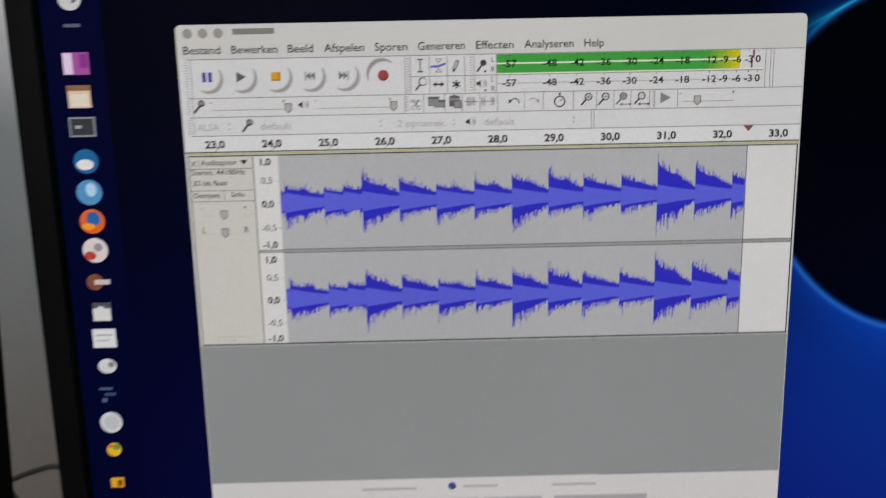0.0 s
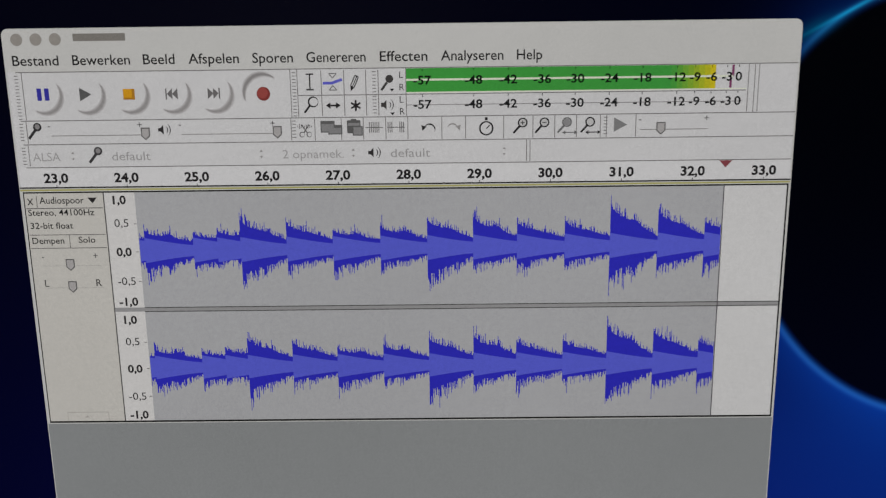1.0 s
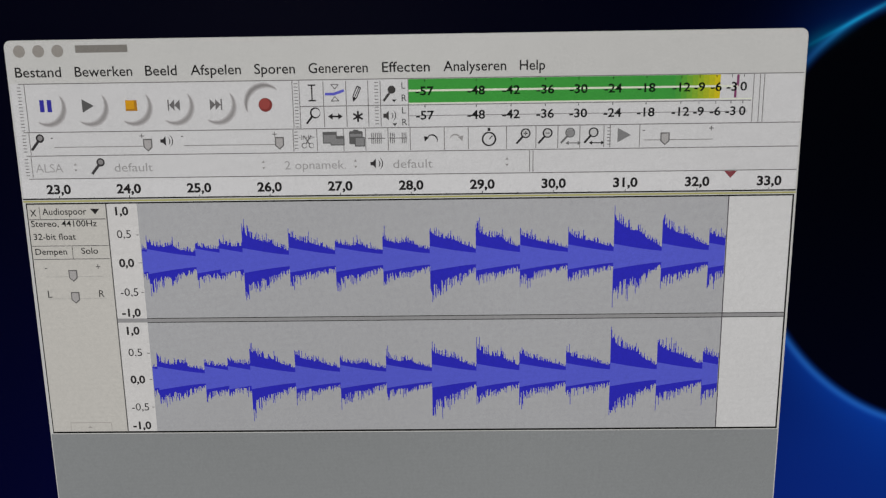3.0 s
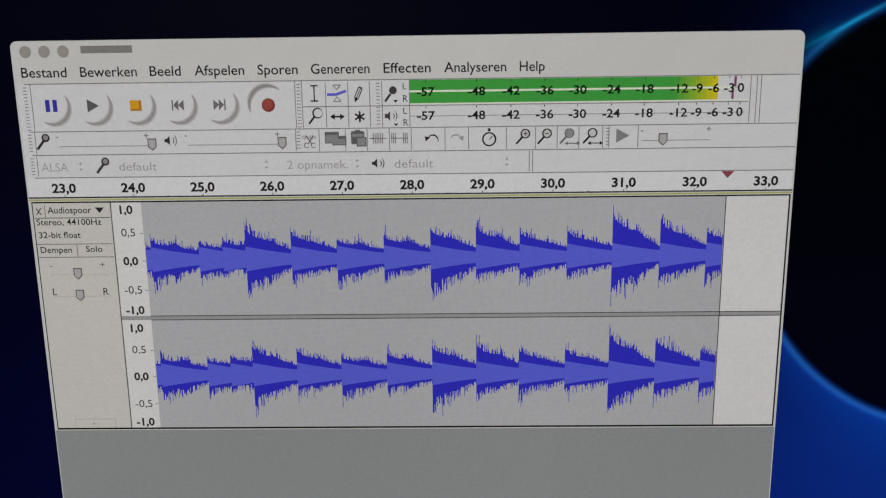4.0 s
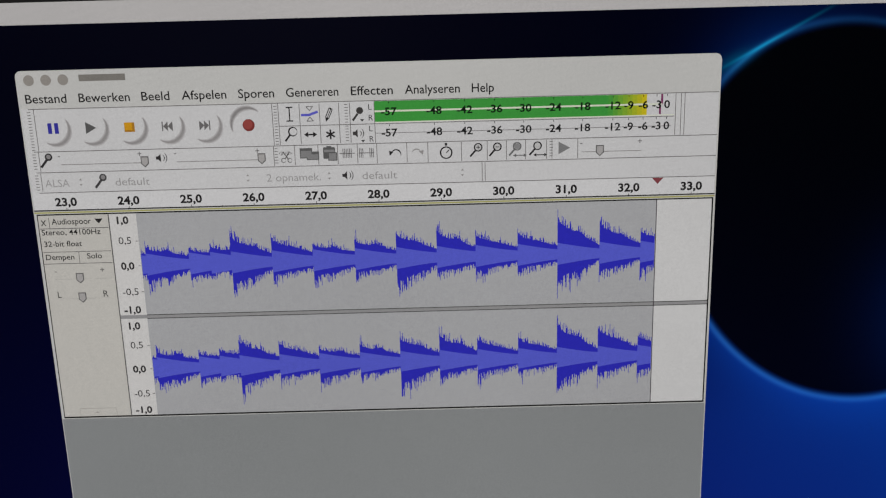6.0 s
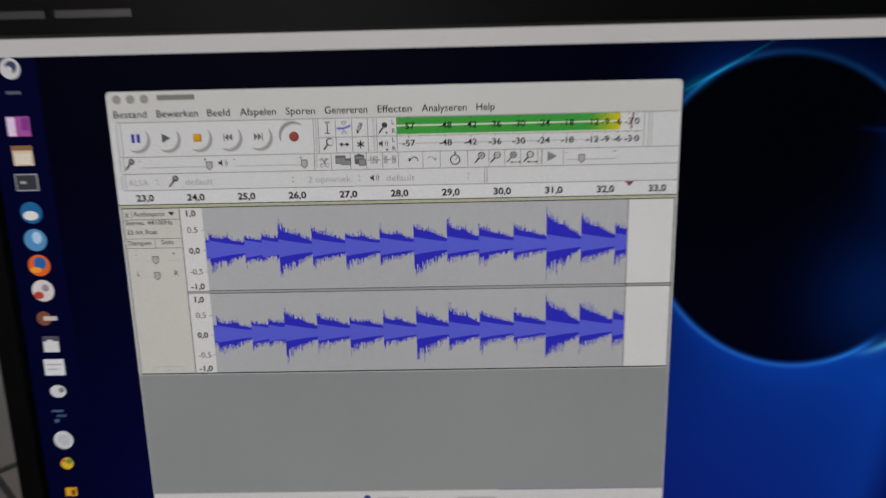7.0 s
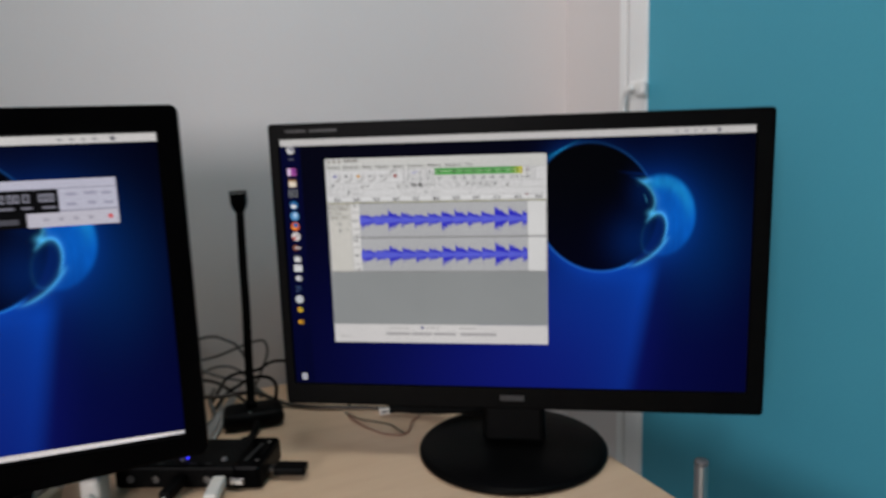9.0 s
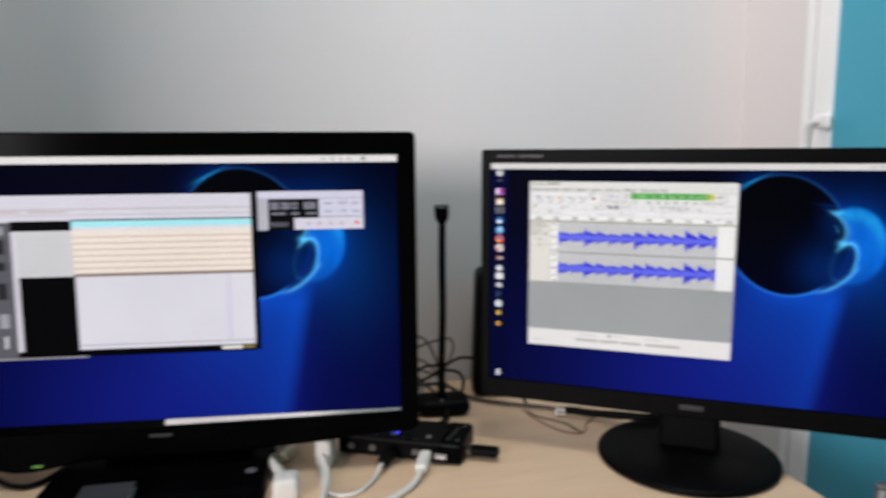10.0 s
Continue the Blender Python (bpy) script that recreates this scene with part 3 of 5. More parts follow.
    # editing tools
    sh.rect(135.7, 34.8, 2.2, 0.4).rect(135.7, 39.2, 2.2, 0.4).rect(136.6, 35, 0.4, 4.4).done("text_cursor_icon", INK, 5)
    sh.line(140.6, 37.6, 143.4, 37.6, 0.8).line(143.2, 37.6, 146.2, 36.6, 0.8).done("envelope_icon", (88, 88, 176), 5)
    for yy, s in ((34.9, 1), (39.6, -1)):
        sh.line(142.4, yy, 144.6, yy, 0.25).line(142.4, yy, 143.5, yy + 1.3 * s, 0.25).line(144.6, yy, 143.5, yy + 1.3 * s, 0.25)
    sh.done("envelope_icon", MID, 6)
    sh.line(148.7, 38.4, 150.0, 35.5, 0.3).line(149.7, 38.9, 151.0, 36.0, 0.3).line(150.0, 35.5, 151.0, 36.0, 0.4).line(149.2, 38.7, 150.5, 35.9, 0.25).poly([(148.6, 38.3), (149.8, 38.9), (148.7, 40.0)]).done("pencil_icon", INK, 5)
    sh.line(134.9, 46.0, 136.6, 43.9, 0.6).arc(137.6, 42.9, 1.4, 0, 360, 0.5).done("zoom_icon", INK, 5)
    sh.rect(141.8, 43.75, 3.2, 0.5).poly([(141.2, 44), (142.6, 43.1), (142.6, 44.9)]).poly([(145.6, 44), (144.2, 43.1), (144.2, 44.9)]).done("shift_icon", INK, 5)
    for a in (0, 60, 120):
        sh.line(150.0 - 1.6 * math.cos(radians(a + 90)), 44.1 + 1.6 * math.sin(radians(a + 90)), 150.0 + 1.6 * math.cos(radians(a + 90)), 44.1 - 1.6 * math.sin(radians(a + 90)), 0.55)
    sh.done("multi_tool_icon", INK, 5)
    # level meters
    sh.line(157.6, 39.8, 159.3, 37.6, 0.7).disc(160.0, 36.6, 1.15).done("microphone_icon", (60, 58, 56), 5)
    sh.poly([(157.4, 43.4), (158.2, 43.4), (159.0, 42.6), (159.0, 45.4), (158.2, 44.6), (157.4, 44.6)]).arc(159.0, 44, 1.2, -50, 50, 0.3).arc(159.0, 44, 2.0, -50, 50, 0.3).done("loudspeaker_icon", (60, 58, 56), 5)
    for s, x, y in (("L", 162.9, 36.4), ("R", 162.9, 39.9), ("L", 162.9, 43.4), ("R", 162.9, 46.8)):
        sh.text(s, x, y, None, 2.7).done("channel_letter", INK, 5)
    for y in (39.4, 46.2):
        sh.poly([(160.0, y), (161.4, y), (160.7, y + 0.8)]).done("menu_arrow", INK, 5)
    sh.rect(164.9, 33.7, 77.1, 6.9).done("level_bar", (58, 142, 58), 4)
    for i in range(8):          # green runs into yellow
        u = (i + 0.5) / 8
        sh.rect(242.0 + i * 1.6, 33.7, 1.6, 6.9).done("level_bar", (round(58 + 140 * u), round(142 + 34 * u), round(58 - 30 * u)), 4)
    sh.rect(164.9, 36.7, 95, 0.55).done("level_divider", (204, 208, 186), 5)
    sh.rect(164.9, 40.4, 99, 0.3).done("level_divider", (204, 208, 186), 5)
    sh.rect(259.4, 33.8, 0.7, 3.3).rect(258.8, 37.2, 0.7, 3.1).done("peak_mark", (118, 58, 92), 5)
    sh.rect(164.9, 44.0, 98, 0.22).done("level_divider", (120, 118, 116), 4)
    for s, x in (("-57", 169.6), ("-48", 184.5), ("-42", 194.6), ("-36", 204.5), ("-30", 214.1), ("-24", 224.0), ("-18", 233.6), ("-12", 243.6), ("-9", 248.8), ("-6", 253.6), ("-3", 258.0), ("0", 261.4)):
        sh.text(s, 0, 38.3, None, 3.5, 0.02, x, 1.14).done("level_number", (16, 22, 16), 6)
        sh.text(s, 0, 45.2, None, 3.5, 0.02, x, 1.14).done("level_number", (30, 30, 30), 6)
        for y in (33.8, 41.2):
            sh.rect(x - 0.1, y, 0.22, 0.7)
    sh.done("tick_scale", INK, 6)
    # mixer sliders
    for x, y, c in ((54.8, 50.3, (48, 46, 46)), (72.1, 57.5, (60, 58, 58))):
        sh.line(x - 1.9, y + 2.3, x + 0.4, y - 0.4, 0.8).disc(x + 0.9, y - 1.1, 1.25).done("microphone_icon", c, 5)
        sh.disc(x + 0.95, y - 1.2, 0.75).done("microphone_icon", (128, 126, 124), 6)
    for x, y in ((92.6, 50.4), (154.4, 57.8)):
        sh.poly([(x - 1.2, y - 0.5), (x - 0.5, y - 0.5), (x + 0.4, y - 1.4), (x + 0.4, y + 1.4), (x - 0.5, y + 0.5), (x - 1.2, y + 0.5)])
        sh.arc(x + 0.2, y, 1.4, -50, 50, 0.3).arc(x + 0.2, y, 2.2, -50, 50, 0.3).done("loudspeaker_icon", (48, 46, 46), 5)
    for x0, x1, y, k, dark in ((59.6, 87.0, 51.7, 87.6, 146), (98.2, 126.0, 51.7, 126.6, 120), (233.4, 253.4, 51.9, 239.5, 112), (52.7, 70.4, 90.9, 61.1, 110), (52.9, 70.6, 97.8, 61.1, 110)):
        sh.rect(x0, y, x1 - x0, 0.25).done("slider_groove", (128, 126, 122), 4)
        sh.poly([(k - 1.35, y - 2.0), (k + 1.35, y - 2.0), (k + 1.35, y + 0.5), (k, y + 1.7), (k - 1.35, y + 0.5)]).done("slider_knob", (96, 94, 92), 5)
        sh.poly([(k - 1.0, y - 1.65), (k + 1.0, y - 1.65), (k + 1.0, y + 0.35), (k, y + 1.25), (k - 1.0, y + 0.35)]).done("slider_knob", (158, 156, 152), 6)
    for s, x, y in (("-", 59.2, 49.8), ("-", 97.9, 49.8), ("+", 86.0, 49.9), ("+", 125.3, 49.9), ("-", 233.3, 49.9), ("+", 252.8, 49.9), ("-", 53.0, 89.0), ("+", 69.0, 89.0)):
        sh.text(s, 0, y, None, 3.0, 0.0, x).done("slider_sign", MID, 5)
    for s, x in (("L", 53.3), ("R", 69.3)):
        sh.text(s, 0, 97.5, None, 3.2, 0.0, x).done("slider_sign", INK, 5)
    # edit tool row
    for i in range(9):
        sh.rect(132.6 + i * 0.5, 49.7 - (i * 7 % 4) * 0.15, 0.2, 0.5 + (i * 7 % 4) * 0.3)
    sh.line(133.8, 49.4, 135.4, 51.8, 0.35).line(136.0, 49.4, 134.4, 51.8, 0.35).arc(133.9, 52.3, 0.7, 0, 360, 0.3).arc(136, 52.3, 0.7, 0, 360, 0.3).done("scissors_icon", MID, 5)
    sh.rect(139.4, 48.4, 4.2, 3.4).rect(141.6, 49.6, 4.2, 3.4 - 0.6).done("copy_icon", (88, 88, 86), 5)
    sh.rect(139.7, 49.3, 3.6, 2.2).rect(141.9, 50.5, 3.6, 1.6).done("copy_icon", (122, 122, 120), 6)
    sh.round(147.2, 48.3, 4.0, 3.8, 0.4).rect(148.4, 47.9, 1.6, 0.8).rect(148.8, 50.0, 3.0, 2.8).done("paste_icon", (86, 86, 84), 5)
    sh.rect(147.5, 49.1, 3.4, 0.8).rect(149.1, 50.3, 2.4, 2.2).done("paste_icon", (124, 124, 122), 6)
    for cx in (155.2, 161.6):
        sh.rect(cx - 2.6, 50.35, 5.2, 0.25)
        for i in range(6):
            sh.rect(cx - 1.5 + i * 0.55 + (0.0 if cx < 160 else (0.9 if i > 2 else -0.9)), 48.9, 0.25, 3.1)
        sh.done("trim_icon", MID, 5)
    for x, s in ((171.5, 1), (178.3, -1)):
        sh.arc(x, 51.3, 1.6, -20 if s > 0 else 20, 160, 0.45).poly([(x - 2.4 * s, 50.0), (x - 0.8 * s, 50.4), (x - 2.1 * s, 51.6)]).done("undo_icon", INK if s > 0 else PALE, 5)
    sh.arc(188.2, 51.1, 1.9, 0, 360, 0.5).arc(188.2, 51.1, 1.9, 180, 540, 0.5).rect(187.8, 47.9, 0.8, 0.9).line(188.2, 51.2, 189.2, 50.2, 0.3).done("stopwatch_icon", INK, 5)
    for x, c, extra in ((198.4, INK, 1), (204.8, INK, 2), (211.4, (98, 98, 96), 3), (218.2, INK, 3)):
        sh.line(x - 2.2, 52.6, x - 0.2, 50.4, 0.6).arc(x + 0.5, 49.6, 1.25, 0, 360, 0.45).arc(x + 0.5, 49.6, 1.25, 180, 540, 0.45)
        if extra < 3:
            sh.rect(x - 0.1, 49.5, 1.2, 0.25)
        if extra == 1:
            sh.rect(x + 0.38, 49.0, 0.25, 1.2)
        if extra == 3:
            sh.rect(x - 0.4, 52.45, 3.6, 0.3).poly([(x - 0.9, 52.6), (x + 0.1, 52.0), (x + 0.1, 53.2)]).poly([(x + 3.7, 52.6), (x + 2.7, 52.0), (x + 2.7, 53.2)])
        sh.done("zoom_icon", c, 5)
        sh.disc(x + 0.5, 49.6, 1.0).done("zoom_icon", (128, 128, 126) if c != INK else (178, 178, 174), 4.6)
    sh.poly([(225.7, 48.4), (225.7, 52.6), (229.6, 50.5)]).done("play_sign", (118, 118, 116), 5)
    # device row
    for s, a, b, c in (("ALSA", 53.4, 61.6, 148), ("default", 77.0, 88.5, 142), ("2 opnamek.", 127.8, 146.0, 146), ("default", 159.9, 171.6, 142)):
        sh.text(s, a, 59.2, b, 3.6).done("device_word", (c, c - 1, c - 4), 5)
    for x in (65.4, 121.5, 148.8, 193.5):
        sh.poly([(x - 0.5, 57.2), (x + 0.5, 57.2), (x, 56.5)]).poly([(x - 0.5, 58.4), (x + 0.5, 58.4), (x, 59.1)]).done("menu_arrow", (138, 136, 132), 5)
    # time ruler
    for i in range(11):
        x = 59.6 + i * 21.1
        sh.text("%d,0" % (23 + i), 0, 65.6, None, 3.8, 0.034, x, 1.12).done("ruler_number", (34, 32, 32), 5)
        for k, h in ((0, 0.9), (10.5, 0.5)):
            if x + k < 278:
                sh.rect(x + k - 0.1, 67.2 - h, 0.22, h)
    sh.done("tick_scale", MID, 5)
    sh.poly([(257.2, 61.3), (261.0, 61.3), (259.1, 63.4)]).done("playhead", (122, 62, 66), 6)
    sh.rect(W0 + 0.4, 66.9, W1 - W0 - 0.8, 0.45).done("ruler_edge", (42, 42, 40), 5)
    sh.rect(W0 + 0.4, 67.6, W1 - W0 - 0.8, 0.5).done("track_edge", (158, 156, 96), 5)
    # track panel
    sh.rect(49.0, 68.35, 229.3, 73.75).done("track_border", (24, 24, 22), 3)
    sh.rect(49.35, 68.8, 23.7, 72.7).done("track_panel", (184, 182, 173), 4)
    sh.rect(73.4, 68.8, 9.2, 72.7).done("level_ruler", (196, 195, 190), 4)
    sh.rect(82.6, 68.8, 195.2, 72.7).done("track_field", (195, 195, 191), 3.4)
    sh.rect(82.6, 68.8, 176.4, 35.6).done("recorded_field", (160, 161, 160), 3.7)
    sh.rect(82.6, 105.7, 176.4, 35.8).done("recorded_field", (160, 161, 160), 3.7)
    sh.rect(73.4, 104.4, 204.4, 1.3).done("channel_gap", (138, 138, 136), 4.4)
    sh.rect(82.6, 104.3, 195.2, 0.25).rect(82.6, 105.6, 195.2, 0.25).done("channel_edge", (52, 52, 50), 4.6)
    for x, y, w, h in ((49.6, 73.2, 23.2, 0.25), (52.9, 69.6, 0.2, 3.5), (49.6, 81.3, 23.2, 0.22), (49.6, 85.4, 23.2, 0.22), (61.6, 81.4, 0.2, 4.0), (73.1, 68.8, 0.3, 72.8)):
        sh.rect(x, y, w, h).done("separator", (84, 82, 80), 5)
    sh.line(50.3, 70.3, 51.8, 72.3, 0.3).line(51.8, 70.3, 50.3, 72.3, 0.3).done("close_sign", INK, 5)
    sh.poly([(68.4, 70.2), (71.2, 70.2), (69.8, 71.9)]).done("menu_arrow", INK, 5)
    for s, a, y, b, z in (("Audiospoor", 53.8, 71.9, 67.2, 2.9), ("Stereo, 44100Hz", 50.0, 75.5, 70.0, 2.7), ("32-bit float", 50.3, 79.5, 63.2, 2.7), ("Dempen", 50.3, 84.1, 60.0, 2.7), ("Solo", 64.4, 83.9, 69.5, 2.7)):
        sh.text(s, a, y, b, z, 0.008).done("track_word", (34, 33, 32), 5)
    for y0 in (86.8, 124.1):
        for s, dy, bold in (("1,0", -14.6, 0.032), ("0,5", -7.6, 0), ("0,0", 1.3, 0.032), ("-0,5", 10.4, 0), ("-1,0", 16.9 if y0 < 100 else 16.6, 0.032)):
            sh.text(s, 0, y0 + dy, None, 3.5, bold, 77.9, 1.08).done("level_number", (44, 42, 42), 5)
        for dy in (-8.6, 0, 9.2):
            sh.rect(81.6, y0 + dy, 0.9, 0.22)
        sh.done("tick_scale", MID, 5)
    for y0, seed in ((86.8, 3), (124.1, 8)):
        waveform(sh, y0, 15.6, seed)
    sh.rect(258.9, 68.8, 0.3, 72.7).done("record_cursor", (72, 66, 70), 6)
    for x, y, w, h in ((55, 138.4, 13, 0.2), (55, 138.4, 0.2, 3.0), (68, 138.4, 0.2, 3.0)):
        sh.rect(x, y, w, h).done("separator", (158, 154, 146), 5)
    sh.poly([(60.4, 140.3), (62.0, 140.3), (61.2, 139.6)]).done("menu_arrow", (150, 147, 140), 5)
    # status strip
    sh.rect(W0 + 0.3, 200.0, W1 - W0 - 0.6, 20.2).done("status_strip", (188, 186, 182), 2)
    sh.rect(205, 199.6, 74 - 0.5, 0.5).done("separator", (110, 112, 130), 4)
    for x, w in ((106, 26), (134, 22), (158, 24), (187, 38)):
        sh.rect(x, 208.8, w, 3.2).done("status_field", (150, 148, 146), 4)
    for x, y, w in ((109, 203.6, 22), (150, 203.2, 14), (186, 203.4, 18), (54, 213, 12)):
        sh.rect(x, y, w, 1.1).done("status_mark", (158, 156, 152), 4)
    sh.disc(145.5, 203.4, 1.6).done("status_dot", (60, 64, 112), 4)


def top_bar(sh, shade=178):
    sh.rect(0, 0, 477, 6.9).done("top_bar", (shade, shade - 2, shade - 6), 1)
    for x, w in ((402, 4), (411, 4), (420, 3), (428, 4)):
        sh.rect(x, 2.2, w, 2.6).done("indicator", (150, 149, 148), 2)
    sh.disc(443.5, 3.4, 2.2).done("indicator", (112, 112, 114), 2)


def launcher(sh):
    sh.rect(0, 6.9, 21.5, 261.1).done("launcher_strip", (1, 3, 36), 0.6)
    w = (186, 184, 182)
    icons = [(11.2, [("disc", 0, 0, 4.2, w), ("disc", 0.4, -0.6, 2.4, (60, 66, 90)), ("disc", -0.6, 0.6, 1.6, w)]),
             (20.8, [("rect", -3, -0.8, 6, 1.2, (84, 86, 100))]),
             (34, [("rect", -4.8, -4, 9.6, 8, (150, 76, 142)), ("rect", -4.6, -3.8, 3.4, 7.6, (206, 186, 206)), ("rect", 1.4, -3.4, 3, 5, (122, 52, 124))]),
             (45.9, [("rect", -4.2, -4, 8.4, 8, (196, 178, 150)), ("rect", -4.4, -4.2, 8.8, 2.0, (128, 92, 62)), ("rect", -3.2, -1.0, 6.4, 4.4, (206, 196, 178))]),
             (56.8, [("rect", -4.8, -3.6, 9.6, 7.2, (134, 136, 138)), ("rect", -4.2, -3.0, 8.4, 6, (52, 54, 58)), ("rect", -2.6, -0.6, 2.4, 1.2, (150, 150, 150))]),
             (69.5, [("disc", 0, 0, 4.6, (30, 92, 140)), ("oval", -0.4, 1.2, 3.2, 2.0, (208, 206, 200))]),
             (81.1, [("disc", 0, 0, 4.8, (76, 132, 176)), ("oval", 0.8, -1.0, 2.0, 2.6, (162, 190, 210))]),
             (92.1, [("disc", 0, 0, 4.7, (206, 92, 34)), ("disc", 0.5, -1.0, 2.7, (38, 92, 150)), ("oval", -1.6, 1.9, 2.6, 1.3, (222, 142, 44))]),
             (103.2, [("disc", 0, 0, 4.8, (196, 190, 186)), ("oval", -2.0, 2.0, 2.2, 1.7, (168, 62, 48)), ("oval", 1.3, -1.2, 1.6, 1.6, (140, 130, 130))]),
             (115.6, [("disc", -1.4, 0, 3.2, (116, 70, 52)), ("rect", -1.6, -1.0, 6.0, 2.0, (182, 174, 170))]),
             (127.4, [("rect", -3.4, -3.6, 6.8, 7.2, (196, 196, 192)), ("rect", -3.4, -3.6, 6.8, 2.2, (70, 72, 82)), ("rect", -1.4, -2.2, 2.4, 1.6, (196, 196, 192))]),
             (138, [("rect", -4.5, -3.8, 9.0, 7.6, (200, 200, 198)), ("rect", -3.2, -1.6, 6.4, 0.6, (150, 150, 154)), ("rect", -3.2, 0.6, 5.0, 0.6, (160, 160, 162))]),
             (149.3, [("oval", 0, 0, 3.6, 3.0, (190, 190, 188)), ("disc", 1.6, -0.6, 1.2, (110, 112, 120))]),
             (160.7, [("rect", -3.4, -2.6, 5.2, 1.0, (66, 84, 112)), ("rect", -1.4, -0.4, 4.4, 1.2, (52, 70, 100)), ("rect", -2.6, 1.8, 2.0, 1.6, (70, 88, 116))]),
             (172.7, [("disc", 0, 0, 4.4, (186, 188, 186)), ("disc", 0.2, 0, 3.0, (170, 174, 174))]),
             (184.2, [("disc", 0, 0, 2.9, (200, 164, 40)), ("oval", 1.0, -1.0, 1.4, 1.2, (96, 132, 50)), ("oval", -1.2, -1.6, 1.0, 0.8, (190, 84, 40))]),
             (198.3, [("rect", -2.6, -2.0, 5.2, 4.2, (206, 150, 30)), ("rect", 0.0, -1.0, 2.0, 2.6, (96, 66, 24))]),
             (261, [("round", -2.9, -3.6, 5.8, 7.2, (184, 184, 186)), ("rect", -1.7, -1.6, 3.4, 3.4, (128, 132, 142))])]
    for y, shapes in icons:
        x = 11.0 if y < 150 else 10.2
        for i, (kind, a, b, *rest) in enumerate(shapes):
            if kind == "disc":
                sh.disc(x + a, y + b, rest[0])
            elif kind == "oval":
                sh.disc(x + a, y + b, rest[0], rest[1])
            elif kind == "round":
                sh.round(x + a, y + b, rest[0], rest[1], 1.0)
            else:
                sh.rect(x + a, y + b, rest[0], rest[1])
            sh.done("launcher_icon", rest[-1], 1 + i)


def studio_windows(sh):
    """A music program's window and its small time display on the second display."""
    c = sh
    c.rect(20, 36.4, 312, 151.5).done("window_body", (176, 174, 180), 1)
    c.rect(20, 49.5, 312, 0.8).rect(20, 55.2, 312, 0.5).done("separator", (138, 134, 132), 2)
    for x, w in ((60, 30), (96, 22), (124, 36)):
        c.rect(x, 51.6, w, 1.6).done("menu_mark", (160, 146, 140), 2)
    c.rect(108, 61.0, 55, 9.5).done("track_header", (6, 6, 8), 2)
    c.rect(163, 60.0, 169, 1.4).done("separator", (34, 40, 44), 3)
    c.rect(163, 61.4, 169, 6.0).done("position_ruler", (136, 190, 194), 2)
    c.rect(163, 67.4, 169, 3.6).done("position_ruler", (180, 182, 184), 2)
    c.rect(20, 62, 88, 132).done("mixer_panel", (74, 74, 78), 2)
    for i in range(7):
        for y, h, g in ((66, 8, 128), (78, 14, 34), (100, 8, 34), (120, 16, 34), (150, 14, 128)):
            c.rect(24 + i * 11.5, y, 8.5, h).done("mixer_field", (g, g, g + 3), 3)
        c.rect(27 + i * 11.5, 172, 3, 12).done("fader", (170, 170, 172), 3)
    c.rect(113, 70.8, 50, 44.4).done("track_list", (168, 168, 168), 2)
    for i in range(6):
        c.rect(113, 77.4 + i * 6.4, 50, 0.5).done("track_line", (162, 162, 162), 3)
    c.rect(141, 71, 0.4, 44).done("track_line", (162, 162, 162), 3)
    c.rect(163, 71.0, 169, 42.0).done("clip_field", (194, 184, 172), 2)
    for i in range(6):
        c.rect(163, 76.6 + i * 6.1, 169, 0.9).done("clip_line", (150, 133, 122), 3)
    c.rect(163, 112.6, 169, 3.0).done("track_edge", (112, 98, 90), 3)
    c.rect(113, 115.2, 51, 76.5).done("track_header", (3, 3, 4), 2)
    c.rect(164.6, 115.6, 167, 71.6).done("editor_field", (178, 177, 182), 2)
    c.rect(306, 115.6, 4, 67).done("editor_column", (170, 168, 180), 3)
    c.rect(164.6, 183.2, 167, 0.9).done("separator", (128, 126, 132), 3)
    c.rect(20, 188.0, 312, 6.6).done("window_shadow", (2, 2, 4), 1)
    c.rect(80, 194.0, 92, 1.6).done("separator", (128, 126, 126), 2)
    c.rect(299, 189.0, 20, 3.6).done("status_mark", (186, 184, 176), 2)
    c.rect(319, 189.2, 12, 3.0).done("status_mark", (104, 92, 56), 2)
    c.rect(332, 36, 5.4, 158).done("window_shadow", (2, 3, 12), 0.8)
    # time display
    c.rect(338.5, 35.2, 104, 38.0).done("window_body", (170, 170, 182), 1)
    c.rect(338.5, 42.2, 104, 0.5).rect(398, 60.6, 44, 0.8).done("separator", (116, 116, 124), 2)
    c.rect(348.5, 43.0, 50.0, 30.6).done("time_display", (8, 8, 10), 2)
    c.rect(338.5, 43.0, 9, 31).done("button_column", (148, 148, 154), 2)
    c.rect(374, 62.0, 68.5, 11.6).done("transport_strip", (174, 172, 180), 3)
    for x, w in ((351, 9.0), (361.6, 9.0), (372.4, 5.6), (384, 12)):
        n = max(1, round(w / 4.6))
        for i in range(n):
            x0, w0 = x + i * w / n, w / n - 0.8
            c.rect(x0, 46.4, w0, 1.0).rect(x0, 52.0, w0, 1.0).rect(x0, 46.4, 1.0, 6.6).rect(x0 + w0 - 1.0, 46.4, 1.0, 6.6)
        c.done("time_digit", (132, 132, 142), 3)
    for x, w in ((352, 14), (371, 8), (386, 10)):
        c.rect(x, 56.4, w, 2.2).done("time_digit", (104, 104, 112), 3)
    c.rect(350, 66.0, 18, 4.4).done("time_digit", (70, 70, 76), 3)
    for x, y, w in ((404, 46.5, 8), (418, 46, 9), (431, 46.5, 7), (404, 54.5, 7), (420, 54, 6), (432, 54.5, 7)):
        c.rect(x, y, w, 2.4).done("button_mark", (144, 144, 158), 3)
